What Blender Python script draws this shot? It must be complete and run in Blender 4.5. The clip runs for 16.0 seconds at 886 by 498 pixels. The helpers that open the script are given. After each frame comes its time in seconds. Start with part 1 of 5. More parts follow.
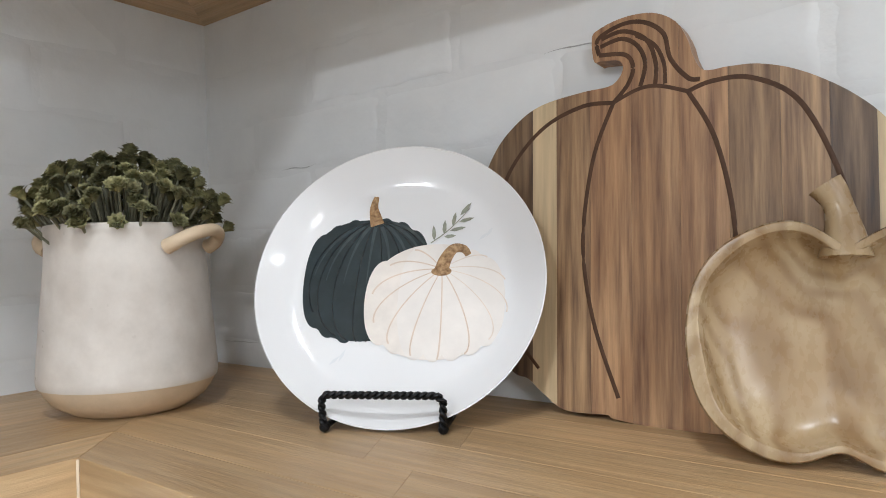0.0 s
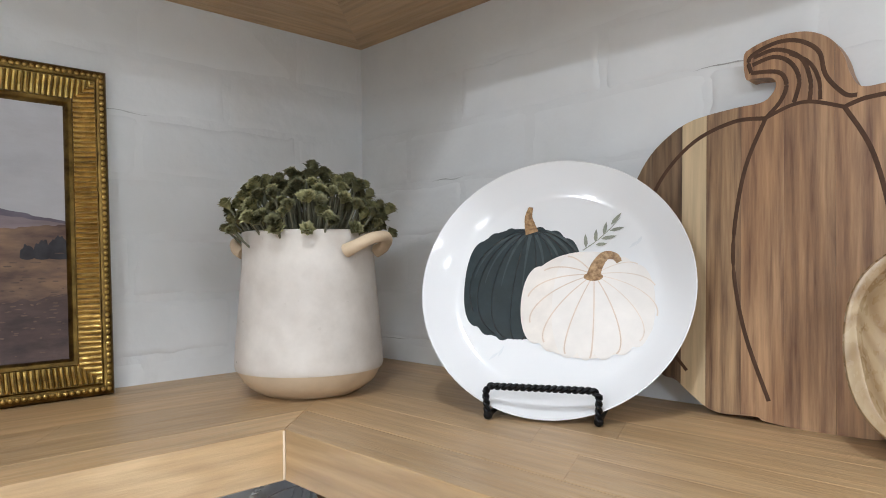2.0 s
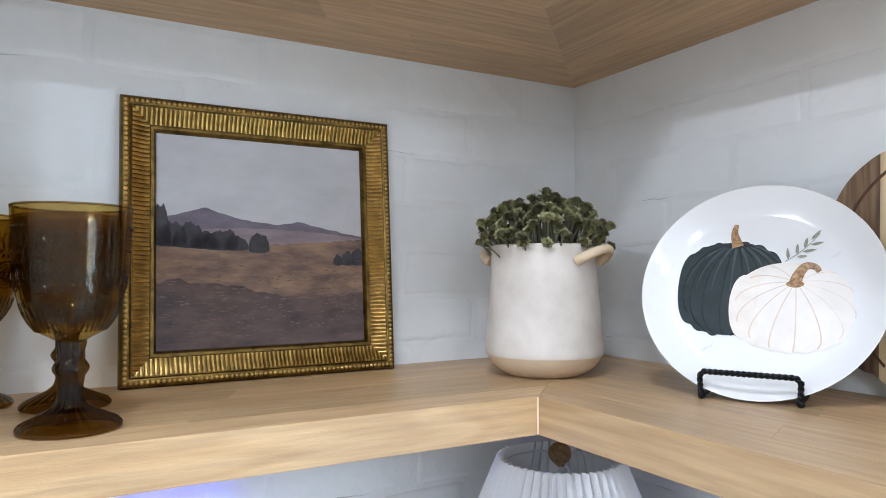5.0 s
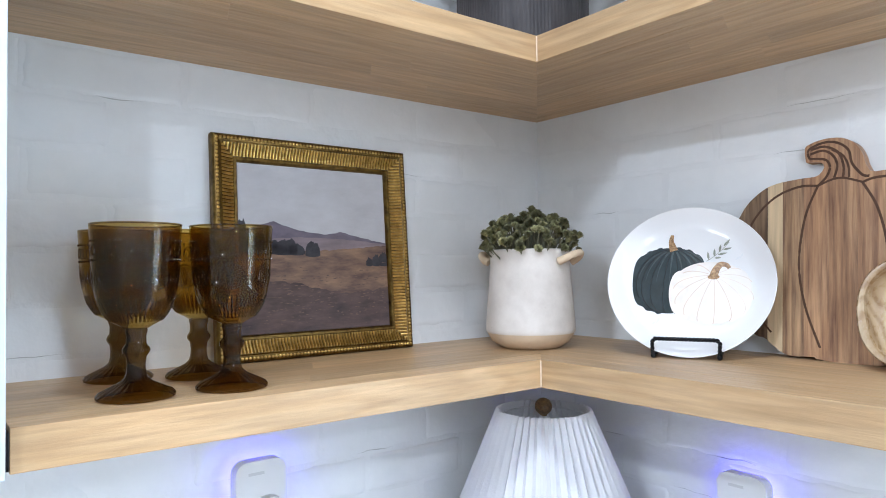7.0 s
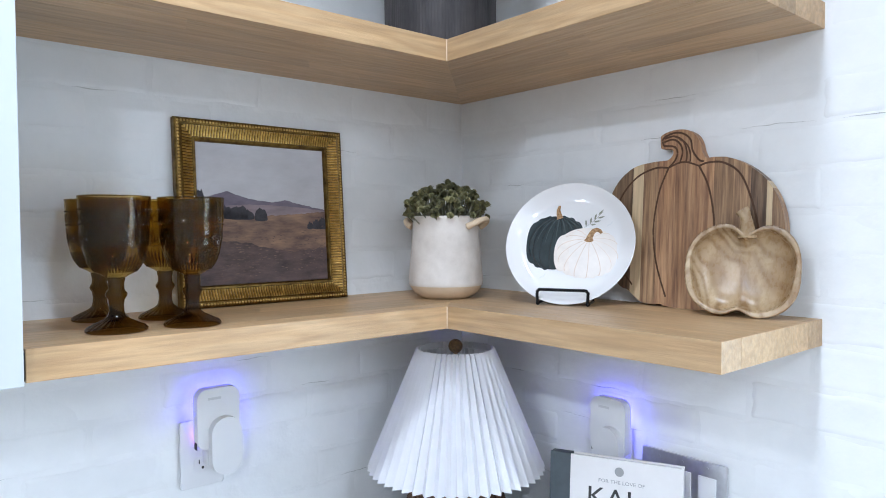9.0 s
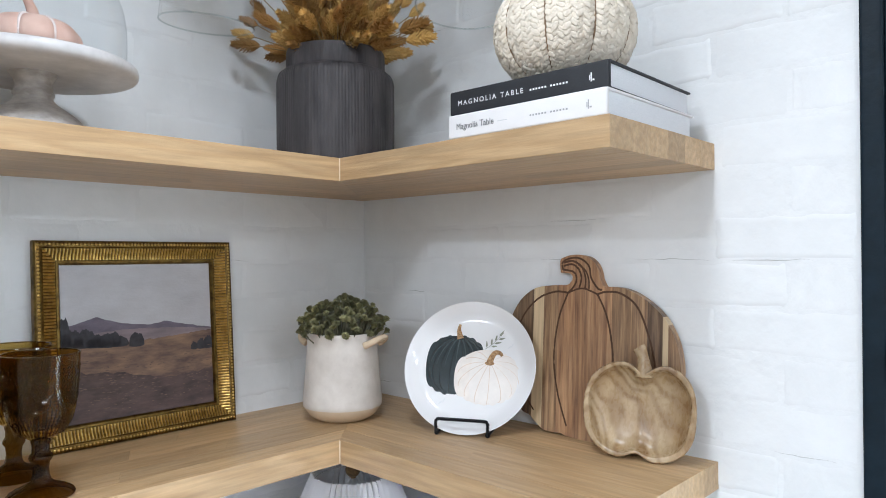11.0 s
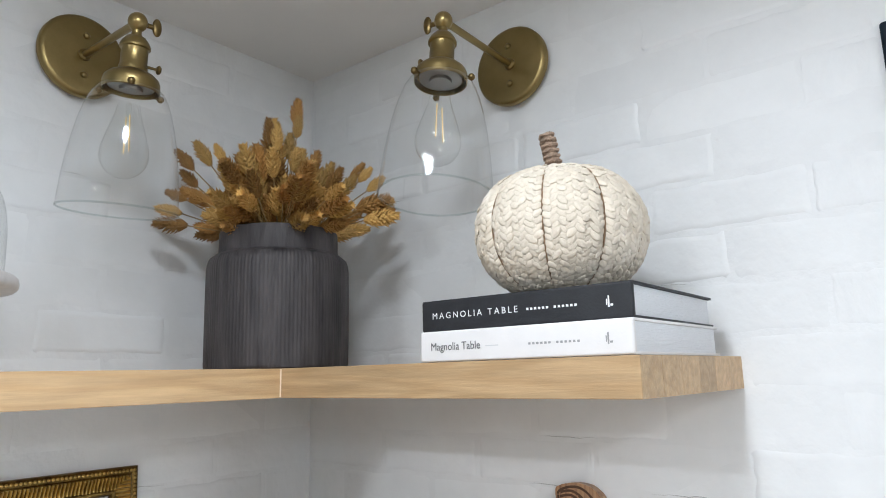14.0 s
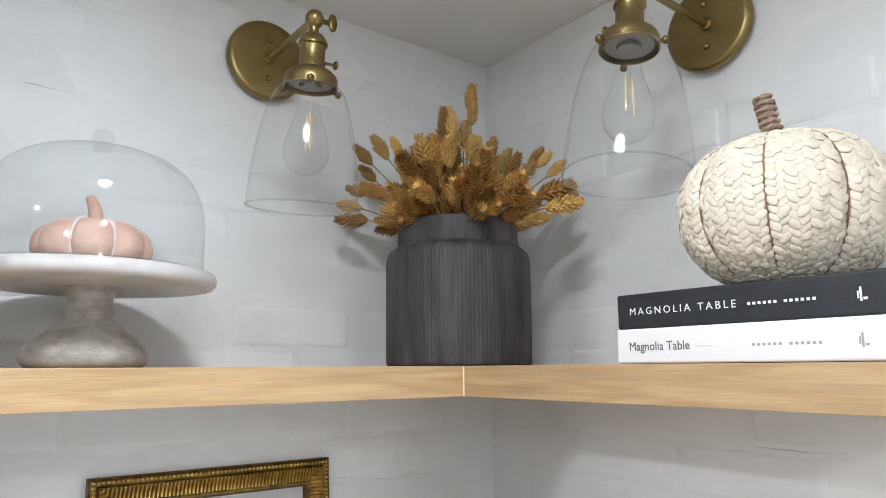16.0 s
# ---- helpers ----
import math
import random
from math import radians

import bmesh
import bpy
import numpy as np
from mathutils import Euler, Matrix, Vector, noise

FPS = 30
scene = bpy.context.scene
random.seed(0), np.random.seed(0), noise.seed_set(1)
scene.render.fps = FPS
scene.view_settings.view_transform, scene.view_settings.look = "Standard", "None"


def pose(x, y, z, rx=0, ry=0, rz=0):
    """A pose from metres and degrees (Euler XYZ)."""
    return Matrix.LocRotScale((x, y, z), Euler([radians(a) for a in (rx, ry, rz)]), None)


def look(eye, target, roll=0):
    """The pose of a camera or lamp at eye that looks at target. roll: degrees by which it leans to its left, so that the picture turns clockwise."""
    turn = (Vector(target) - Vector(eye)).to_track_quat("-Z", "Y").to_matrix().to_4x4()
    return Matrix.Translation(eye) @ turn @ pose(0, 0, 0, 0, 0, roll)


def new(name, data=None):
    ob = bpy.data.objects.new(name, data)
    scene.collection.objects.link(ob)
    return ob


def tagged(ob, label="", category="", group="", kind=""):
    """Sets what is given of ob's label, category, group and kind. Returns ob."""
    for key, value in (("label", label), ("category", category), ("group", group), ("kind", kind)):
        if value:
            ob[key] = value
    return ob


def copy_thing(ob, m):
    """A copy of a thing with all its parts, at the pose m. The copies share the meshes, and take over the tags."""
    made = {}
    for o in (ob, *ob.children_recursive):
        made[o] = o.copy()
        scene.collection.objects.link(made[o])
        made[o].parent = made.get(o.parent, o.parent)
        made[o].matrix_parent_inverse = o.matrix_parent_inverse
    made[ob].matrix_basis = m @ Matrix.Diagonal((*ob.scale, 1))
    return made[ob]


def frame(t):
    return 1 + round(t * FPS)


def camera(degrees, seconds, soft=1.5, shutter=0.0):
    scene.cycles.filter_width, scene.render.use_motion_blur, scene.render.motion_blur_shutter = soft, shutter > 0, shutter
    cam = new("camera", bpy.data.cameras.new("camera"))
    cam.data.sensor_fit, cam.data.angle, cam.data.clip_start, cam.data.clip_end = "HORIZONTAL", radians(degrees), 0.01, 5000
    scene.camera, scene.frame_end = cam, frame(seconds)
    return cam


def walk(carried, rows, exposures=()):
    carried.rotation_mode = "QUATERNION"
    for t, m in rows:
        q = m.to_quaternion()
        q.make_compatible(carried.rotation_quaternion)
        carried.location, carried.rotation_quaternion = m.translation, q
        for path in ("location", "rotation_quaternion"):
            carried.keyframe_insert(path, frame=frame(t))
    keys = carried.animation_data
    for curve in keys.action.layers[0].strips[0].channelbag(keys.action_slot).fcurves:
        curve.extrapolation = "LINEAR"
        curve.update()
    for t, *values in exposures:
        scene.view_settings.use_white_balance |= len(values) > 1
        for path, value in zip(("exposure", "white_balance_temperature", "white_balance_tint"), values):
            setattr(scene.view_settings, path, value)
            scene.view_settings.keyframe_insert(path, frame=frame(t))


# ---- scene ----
cam = camera(66.1, 16.0, 0.95)
PATH = [
    (0, (0.751, -0.502, 1.53), (-0.455, 1.094, 1.546), -1.6),
    (0.5, (0.746, -0.514, 1.53), (-0.514, 1.039, 1.551), -1.4),
    (1, (0.746, -0.533, 1.529), (-0.579, 0.964, 1.557), -1.0),
    (1.5, (0.748, -0.554, 1.532), (-0.639, 0.887, 1.558), -0.9),
    (2, (0.755, -0.57, 1.532), (-0.686, 0.816, 1.567), -0.8),
    (2.5, (0.764, -0.596, 1.534), (-0.73, 0.732, 1.576), -0.6),
    (3, (0.779, -0.615, 1.534), (-0.775, 0.643, 1.581), -0.5),
    (3.5, (0.795, -0.631, 1.535), (-0.809, 0.564, 1.58), -0.5),
    (4, (0.807, -0.649, 1.535), (-0.862, 0.452, 1.582), -0.5),
    (4.5, (0.829, -0.679, 1.535), (-0.896, 0.331, 1.588), -0.4),
    (4.7, (0.838, -0.695, 1.53), (-0.904, 0.285, 1.596), -0.2),
    (6.8, (0.95, -0.974, 1.531), (-0.669, 0.197, 1.604), -0.6),
    (7, (0.971, -1.004, 1.535), (-0.607, 0.223, 1.59), -0.7),
    (7.5, (1.054, -1.052, 1.539), (-0.494, 0.214, 1.586), -1.0),
    (8, (1.137, -1.091, 1.533), (-0.423, 0.16, 1.531), -0.7),
    (8.2, (1.163, -1.097, 1.529), (-0.4, 0.151, 1.498), -0.4),
    (10.3, (1.201, -1.031, 1.631), (-0.21, 0.386, 1.591), -0.4),
    (10.5, (1.195, -1.023, 1.655), (-0.201, 0.41, 1.625), -0.3),
    (11, (1.186, -1.001, 1.71), (-0.183, 0.457, 1.727), -0.3),
    (11.5, (1.177, -0.991, 1.759), (-0.157, 0.496, 1.849), -0.3),
    (12, (1.154, -0.978, 1.791), (-0.126, 0.551, 1.947), -0.2),
    (12.5, (1.124, -0.977, 1.821), (-0.118, 0.575, 2.042), -0.4),
    (13, (1.095, -0.963, 1.834), (-0.122, 0.603, 2.096), -1.1),
    (13.5, (1.061, -0.906, 1.851), (-0.133, 0.667, 2.163), -1.7),
    (14, (1.033, -0.876, 1.861), (-0.194, 0.662, 2.223), -1.4),
    (14.5, (1.011, -0.861, 1.863), (-0.304, 0.605, 2.214), -0.9),
    (15, (0.989, -0.852, 1.865), (-0.419, 0.524, 2.215), -0.5),
    (15.5, (0.982, -0.842, 1.866), (-0.503, 0.452, 2.213), -0.4),
    (16, (0.977, -0.842, 1.872), (-0.6, 0.339, 2.215), -0.4),
]
EXPOSURES = [(0, -0.08, 6500, 10), (3.5, 0.08, 6200, 10), (4.7, 0.16, 6020, 10), (7, 0.30, 5820, 10), (8.2, 0.15, 5760, 10), (11, -0.06, 6150, 10), (13.5, -0.08, 6350, 10), (15, -0.10, 6400, 10), (16, 0.03, 6500, 10)]
walk(cam, [(t, look(eye, target, roll)) for t, eye, target, roll in PATH], EXPOSURES)

# ---- light ----
CEIL = 2.478
WX, WY = -0.022, 0.020          # faces of the two painted brick walls
world = bpy.data.worlds.new("sky")
scene.world = world
world.use_nodes = True
wt = world.node_tree
sky = wt.nodes.new("ShaderNodeTexSky")
sky.sky_type, sky.sun_disc = "NISHITA", False
sky.sun_elevation, sky.sun_rotation = radians(38), radians(20)
wt.links.new(sky.outputs[0], wt.nodes["Background"].inputs[0])
wt.nodes["Background"].inputs[1].default_value = 0.12


def disc_lamp(name, x, y, z, size, watts, colour):
    d = bpy.data.lights.new(name, "AREA")
    d.shape, d.size, d.energy, d.color = "DISK", size, watts, colour
    ob = new(name, d)
    ob.location = (x, y, z)
    return ob


CAN_SPOTS = [(0.78, -0.76), (2.25, -0.80), (0.80, -2.2), (2.3, -2.2), (3.6, -0.9), (0.9, -3.6), (3.5, -3.0)]
CAN_WATTS = [6.9, 7.4, 21.0, 27.0, 19.0, 28.0, 46.0]
for (lx, ly), watts in zip(CAN_SPOTS, CAN_WATTS):
    disc_lamp("can_light_lamp", lx, ly, CEIL - 0.016, 0.16, watts, (0.90, 0.97, 1.05))
# daylight that comes in by the window opening
d = bpy.data.lights.new("window_daylight", "AREA")
d.shape, d.size, d.size_y, d.energy, d.color = "RECTANGLE", 0.87, 1.20, 30.0, (0.74, 0.89, 1.0)
win_lamp = new("window_daylight", d)
win_lamp.matrix_world = pose(1.47, WY + 0.15, 1.60, -90, 0, 0)


# ---- materials ----
def material(name, colour, rough=0.5, metal=0.0, vary=0.0, scale=20.0, bump=0.0, bump_scale=60.0, stretch=(1, 1, 1),
             rand=0.0, dark=None, coat=0.0, trans=0.0, ior=1.45, fine=0.0, spec=0.5, sheen=0.0, alpha=None):
    m = bpy.data.materials.new(name)
    m.use_nodes = True
    t = m.node_tree
    n, l = t.nodes, t.links
    b = n["Principled BSDF"]
    b.inputs["Roughness"].default_value, b.inputs["Metallic"].default_value = rough, metal
    b.inputs["Coat Weight"].default_value, b.inputs["Coat Roughness"].default_value = coat, 0.08
    b.inputs["Transmission Weight"].default_value, b.inputs["IOR"].default_value = trans, ior
    b.inputs["Specular IOR Level"].default_value = spec
    b.inputs["Sheen Weight"].default_value = sheen
    b.inputs["Base Color"].default_value = (*colour, 1)
    co = n.new("ShaderNodeTexCoord")
    mp = n.new("ShaderNodeMapping")
    mp.inputs["Scale"].default_value = stretch
    l.new(co.outputs["Object"], mp.inputs[0])
    vec = mp.outputs[0]
    oi = n.new("ShaderNodeObjectInfo")
    if rand:
        add = n.new("ShaderNodeVectorMath")
        add.operation = "MULTIPLY_ADD"
        add.inputs[1].default_value = (1, 1, 1)
        mul = n.new("ShaderNodeVectorMath")
        mul.operation = "SCALE"
        mul.inputs[3].default_value = 37.0
        cmb = n.new("ShaderNodeCombineXYZ")
        for i in range(3):
            l.new(oi.outputs["Random"], cmb.inputs[i])
        l.new(cmb.outputs[0], mul.inputs[0])
        l.new(vec, add.inputs[0])
        l.new(mul.outputs[0], add.inputs[2])
        vec = add.outputs[0]
    if vary or rand:
        no = n.new("ShaderNodeTexNoise")
        no.inputs["Scale"].default_value, no.inputs["Detail"].default_value = scale, 6.0
        no.inputs["Roughness"].default_value = 0.62
        l.new(vec, no.inputs["Vector"])
        ra = n.new("ShaderNodeValToRGB")
        lo = dark or tuple(c * (1 - vary) for c in colour)
        hi = tuple(min(1, c * (1 + vary * 0.5)) for c in colour)
        ra.color_ramp.elements[0].color, ra.color_ramp.elements[1].color = (*lo, 1), (*hi, 1)
        ra.color_ramp.elements[0].position, ra.color_ramp.elements[1].position = 0.32, 0.68
        l.new(no.outputs[0], ra.inputs[0])
        out = ra.outputs[0]
        if rand:
            hs = n.new("ShaderNodeHueSaturation")
            mr = n.new("ShaderNodeMapRange")
            mr.inputs[3].default_value, mr.inputs[4].default_value = 1 - rand, 1 + rand * 0.6
            l.new(oi.outputs["Random"], mr.inputs[0])
            l.new(mr.outputs[0], hs.inputs["Value"])
            l.new(out, hs.inputs["Color"])
            out = hs.outputs[0]
        l.new(out, b.inputs["Base Color"])
    if bump:
        n2 = n.new("ShaderNodeTexNoise")
        n2.inputs["Scale"].default_value, n2.inputs["Detail"].default_value = bump_scale, 5.0
        l.new(vec, n2.inputs["Vector"])
        bu = n.new("ShaderNodeBump")
        bu.inputs["Strength"].default_value, bu.inputs["Distance"].default_value = bump, 0.004
        l.new(n2.outputs[0], bu.inputs["Height"])
        l.new(bu.outputs[0], b.inputs["Normal"])
        if fine:
            n3 = n.new("ShaderNodeTexNoise")
            n3.inputs["Scale"].default_value, n3.inputs["Detail"].default_value = bump_scale * 6, 3.0
            l.new(vec, n3.inputs["Vector"])
            b2 = n.new("ShaderNodeBump")
            b2.inputs["Strength"].default_value, b2.inputs["Distance"].default_value = fine, 0.0012
            l.new(n3.outputs[0], b2.inputs["Height"])
            l.new(bu.outputs[0], b2.inputs["Normal"])
            l.new(b2.outputs[0], b.inputs["Normal"])
            # roughness follows the fine relief
            rr = n.new("ShaderNodeMapRange")
            rr.inputs[3].default_value, rr.inputs[4].default_value = max(0.05, rough - 0.1), min(1, rough + 0.1)
            l.new(n3.outputs[0], rr.inputs[0])
            l.new(rr.outputs[0], b.inputs["Roughness"])
    return m


def emitter(name, colour, strength):
    m = bpy.data.materials.new(name)
    m.use_nodes = True
    t = m.node_tree
    e = t.nodes.new("ShaderNodeEmission")
    e.inputs[0].default_value, e.inputs[1].default_value = (*colour, 1), strength
    t.links.new(e.outputs[0], t.nodes["Material Output"].inputs[0])
    return m


def clear_glass(name, tint=(1, 1, 1), rough=0.0, edge=0.45, face=0.045):
    """Thin clear glass: a see-through body with the gloss of glass on it."""
    m = bpy.data.materials.new(name)
    m.use_nodes = True
    t = m.node_tree
    tr, gl, mx, lw = (t.nodes.new("ShaderNode" + k) for k in ("BsdfTransparent", "BsdfGlossy", "MixShader", "LayerWeight"))
    tr.inputs[0].default_value = (*tint, 1)
    gl.inputs["Roughness"].default_value = rough
    po, ad = t.nodes.new("ShaderNodeMath"), t.nodes.new("ShaderNodeMath")
    po.operation, ad.operation = "POWER", "MULTIPLY_ADD"
    po.inputs[1].default_value = 4.5
    ad.inputs[1].default_value, ad.inputs[2].default_value = edge, face
    t.links.new(lw.outputs["Facing"], po.inputs[0])
    t.links.new(po.outputs[0], ad.inputs[0])
    t.links.new(ad.outputs[0], mx.inputs[0])
    t.links.new(tr.outputs[0], mx.inputs[1])
    t.links.new(gl.outputs[0], mx.inputs[2])
    t.links.new(mx.outputs[0], t.nodes["Material Output"].inputs[0])
    return m


def figure(m, scale, stretch, rings, depth, tint, drift=True):
    """Growth rings cut open: level lines of a smooth field, stretched along the grain."""
    t = m.node_tree
    n, l = t.nodes, t.links
    co, mp = n.new("ShaderNodeTexCoord"), n.new("ShaderNodeMapping")
    mp.inputs["Scale"].default_value = stretch
    l.new(co.outputs["Object"], mp.inputs[0])
    vec = mp.outputs[0]
    if drift:
        oi, mul, add = n.new("ShaderNodeObjectInfo"), n.new("ShaderNodeMath"), n.new("ShaderNodeVectorMath")
        mul.operation, add.operation = "MULTIPLY", "ADD"
        mul.inputs[1].default_value = 53.0
        l.new(oi.outputs["Random"], mul.inputs[0])
        l.new(vec, add.inputs[0])
        l.new(mul.outputs[0], add.inputs[1])
        vec = add.outputs[0]
    no = n.new("ShaderNodeTexNoise")
    no.inputs["Scale"].default_value, no.inputs["Detail"].default_value, no.inputs["Roughness"].default_value = scale, 2.5, 0.35
    l.new(vec, no.inputs["Vector"])
    k, sn = n.new("ShaderNodeMath"), n.new("ShaderNodeMath")
    k.operation, sn.operation = "MULTIPLY", "SINE"
    k.inputs[1].default_value = rings
    l.new(no.outputs[0], k.inputs[0])
    l.new(k.outputs[0], sn.inputs[0])
    ra = n.new("ShaderNodeValToRGB")
    ra.color_ramp.elements[0].color, ra.color_ramp.elements[1].color = (*tint, 1), (1, 1, 1, 1)
    ra.color_ramp.elements[0].position, ra.color_ramp.elements[1].position = 0.0, 0.75
    mr = n.new("ShaderNodeMapRange")
    mr.inputs[1].default_value = -1.0
    l.new(sn.outputs[0], mr.inputs[0])
    l.new(mr.outputs[0], ra.inputs[0])
    b = n["Principled BSDF"]
    mx = n.new("ShaderNodeMix")
    mx.data_type, mx.blend_type = "RGBA", "MULTIPLY"
    mx.inputs[0].default_value = depth
    l.new(b.inputs["Base Color"].links[0].from_socket, mx.inputs[6])
    l.new(ra.outputs[0], mx.inputs[7])
    l.new(mx.outputs[2], b.inputs["Base Color"])


WALL = material("painted_brick", (0.78, 0.79, 0.79), 0.46, vary=0.05, scale=9, bump=1.0, bump_scale=11, fine=0.30, rand=0.025)
MORTAR = material("painted_mortar", (0.77, 0.78, 0.78), 0.52, vary=0.05, scale=14, bump=0.8, bump_scale=22, fine=0.30)
PLASTER = material("plain_paint", (0.54, 0.54, 0.53), 0.7, vary=0.03, scale=5, bump=0.05, bump_scale=90)
CEILING = material("ceiling_paint", (0.80, 0.79, 0.77), 0.8, vary=0.03, scale=4, bump=0.05, bump_scale=120)
FLOOR = material("floor_wood", (0.33, 0.22, 0.13), 0.45, vary=0.3, scale=6, stretch=(0.3, 4, 1), bump=0.1)
OAK_X = material("oak_along_x", (0.537, 0.360, 0.192), 0.38, vary=0.20, scale=9, stretch=(0.9, 14, 14), bump=0.15, bump_scale=25, rand=0.20, fine=0.15)
OAK_Y = material("oak_along_y", (0.537, 0.360, 0.192), 0.38, vary=0.20, scale=9, stretch=(14, 0.9, 14), bump=0.15, bump_scale=25, rand=0.20, fine=0.15)
figure(OAK_X, 5.0, (0.6, 6, 6), 34.0, 0.38, (0.74, 0.66, 0.55))
figure(OAK_Y, 5.0, (6, 0.6, 6), 34.0, 0.38, (0.74, 0.66, 0.55))
CAB = material("cabinet_paint", (0.56, 0.60, 0.62), 0.35, vary=0.02, scale=6, bump=0.03, bump_scale=150)
BLACK_METAL = material("black_iron", (0.012, 0.012, 0.013), 0.38, 0.6, vary=0.3, scale=60, bump=0.15, bump_scale=200)
WIN_PAINT = material("window_dark_paint", (0.006, 0.014, 0.022), 0.5, vary=0.3, scale=30, bump=0.5, bump_scale=40, spec=0.2)
BRASS = material("aged_brass", (0.285, 0.212, 0.090), 0.34, 1.0, vary=0.14, scale=25, bump=0.05, bump_scale=300)
BRASS_DARK = material("dark_brass", (0.20, 0.14, 0.06), 0.35, 1.0, vary=0.3, scale=60)
GLASS = clear_glass("clear_glass", (0.985, 0.99, 0.99), 0.0, 0.75)
GLASS_RIM = clear_glass("glass_edge", (0.90, 0.93, 0.93), 0.0, 0.9)
AMBER = clear_glass("amber_glass", (0.755, 0.625, 0.32), 0.0, 0.65, 0.026)
AMBER_RELIEF = clear_glass("amber_relief_glass", (0.66, 0.55, 0.33), 0.0, 0.8, 0.05)
AMBER_THICK = clear_glass("thick_amber_glass", (0.38, 0.265, 0.085), 0.0, 0.7, 0.032)
COUNTER = material("counter_stone", (0.52, 0.52, 0.51), 0.25, vary=0.08, scale=12)


# ---- builders ----
def thing(name, loc=(0, 0, 0), label="", category="", group="", rot=(0, 0, 0), kind=""):
    ob = new(name)
    ob.empty_display_size = 0.02
    ob.matrix_basis = pose(*loc, *rot)
    return tagged(ob, label, category, group, kind)


def part(name, bm, mat, parent=None, label="", smooth=True, at=None):
    if isinstance(bm, bmesh.types.BMesh):
        me = bpy.data.meshes.new(name)
        bmesh.ops.recalc_face_normals(bm, faces=bm.faces)
        bm.to_mesh(me)
        bm.free()
        for p in me.polygons:
            p.use_smooth = smooth
        if smooth:
            me.set_sharp_from_angle(angle=radians(42))
        me.materials.append(mat)
    else:
        me = bm
    ob = new(name, me)
    if parent:
        ob.parent = parent
    if at is not None:
        ob.matrix_basis = at
    if label:
        ob["label"] = label
    return ob


def box_bm(x0, x1, y0, y1, z0, z1, bevel=0.0, seg=2, bm=None):
    b = bmesh.new()
    bmesh.ops.create_cube(b, size=1)
    bmesh.ops.scale(b, vec=(x1 - x0, y1 - y0, z1 - z0), verts=b.verts)
    bmesh.ops.translate(b, vec=((x0 + x1) / 2, (y0 + y1) / 2, (z0 + z1) / 2), verts=b.verts)
    if bevel:
        bmesh.ops.bevel(b, geom=b.edges[:], offset=bevel, segments=seg, affect="EDGES", profile=0.6)
    return join(bm, b)


def join(bm, other, m=None):
    """Adds other to bm and returns bm."""
    if m is not None:
        bmesh.ops.transform(other, matrix=m, verts=other.verts)
    if bm is None:
        return other
    me = bpy.data.meshes.new("t")
    other.to_mesh(me)
    other.free()
    bm.from_mesh(me)
    bpy.data.meshes.remove(me)
    return bm


def lathe(profile, seg=64, shape=None, close=False):
    """Turns (radius, height) rows about z. shape(angle, radius, height) gives the radius, but for rows with a third value."""
    bm = bmesh.new()
    rings = []
    for row in profile:
        r, z = row[:2]
        if r < 1e-6:
            rings.append([bm.verts.new((0, 0, z))])
            continue
        ring = []
        for i in range(seg):
            a = 2 * math.pi * i / seg
            rr = shape(a, r, z) if shape and len(row) == 2 else r
            ring.append(bm.verts.new((rr * math.cos(a), rr * math.sin(a), z)))
        rings.append(ring)
    pairs = list(zip(rings, rings[1:])) + ([(rings[-1], rings[0])] if close else [])
    for a, b in pairs:
        for i in range(seg):
            j = (i + 1) % seg
            if len(a) == 1 and len(b) == 1:
                continue
            if len(a) == 1:
                bm.faces.new((a[0], b[j], b[i]))
            elif len(b) == 1:
                bm.faces.new((a[i], a[j], b[0]))
            else:
                bm.faces.new((a[i], a[j], b[j], b[i]))
    return bm


def smooth_line(points, n=8, loop=False):
    """A Catmull-Rom line through the points."""
    pts = [Vector(p) for p in points]
    out = []
    cnt = len(pts)
    for i in range(cnt if loop else cnt - 1):
        g = (lambda k: pts[k % cnt]) if loop else (lambda k: pts[max(0, min(cnt - 1, k))])
        p0, p1, p2, p3 = g(i - 1), g(i), g(i + 1), g(i + 2)
        for k in range(n):
            t = k / n
            out.append(0.5 * ((2 * p1) + (p2 - p0) * t + (2 * p0 - 5 * p1 + 4 * p2 - p3) * t * t + (3 * p1 - p0 - 3 * p2 + p3) * t ** 3))
    if not loop:
        out.append(pts[-1])
    return out


def tube(points, radius, seg=8, bm=None, loop=False):
    """A round bar along points; radius is a number or a function of 0..1."""
    b = bmesh.new()
    pts = [Vector(p) for p in points]
    rings = []
    n = len(pts)
    up = Vector((0, 0, 1))
    for i, p in enumerate(pts):
        if loop:
            d = pts[(i + 1) % n] - pts[i - 1]
        else:
            d = pts[min(i + 1, n - 1)] - pts[max(i - 1, 0)]
        d.normalize()
        side = d.cross(up)
        if side.length < 0.05:
            side = d.cross(Vector((0, 1, 0.01)))
        side.normalize()
        u2 = side.cross(d)
        r = radius(i / max(1, n - 1)) if callable(radius) else radius
        rings.append([b.verts.new(p + r * (math.cos(2 * math.pi * k / seg) * side + math.sin(2 * math.pi * k / seg) * u2)) for k in range(seg)])
    for a, c in list(zip(rings, rings[1:])) + ([(rings[-1], rings[0])] if loop else []):
        for k in range(seg):
            b.faces.new((a[k], a[(k + 1) % seg], c[(k + 1) % seg], c[k]))
    if not loop:
        b.faces.new(rings[0])
        b.faces.new(rings[-1])
    return join(bm, b)


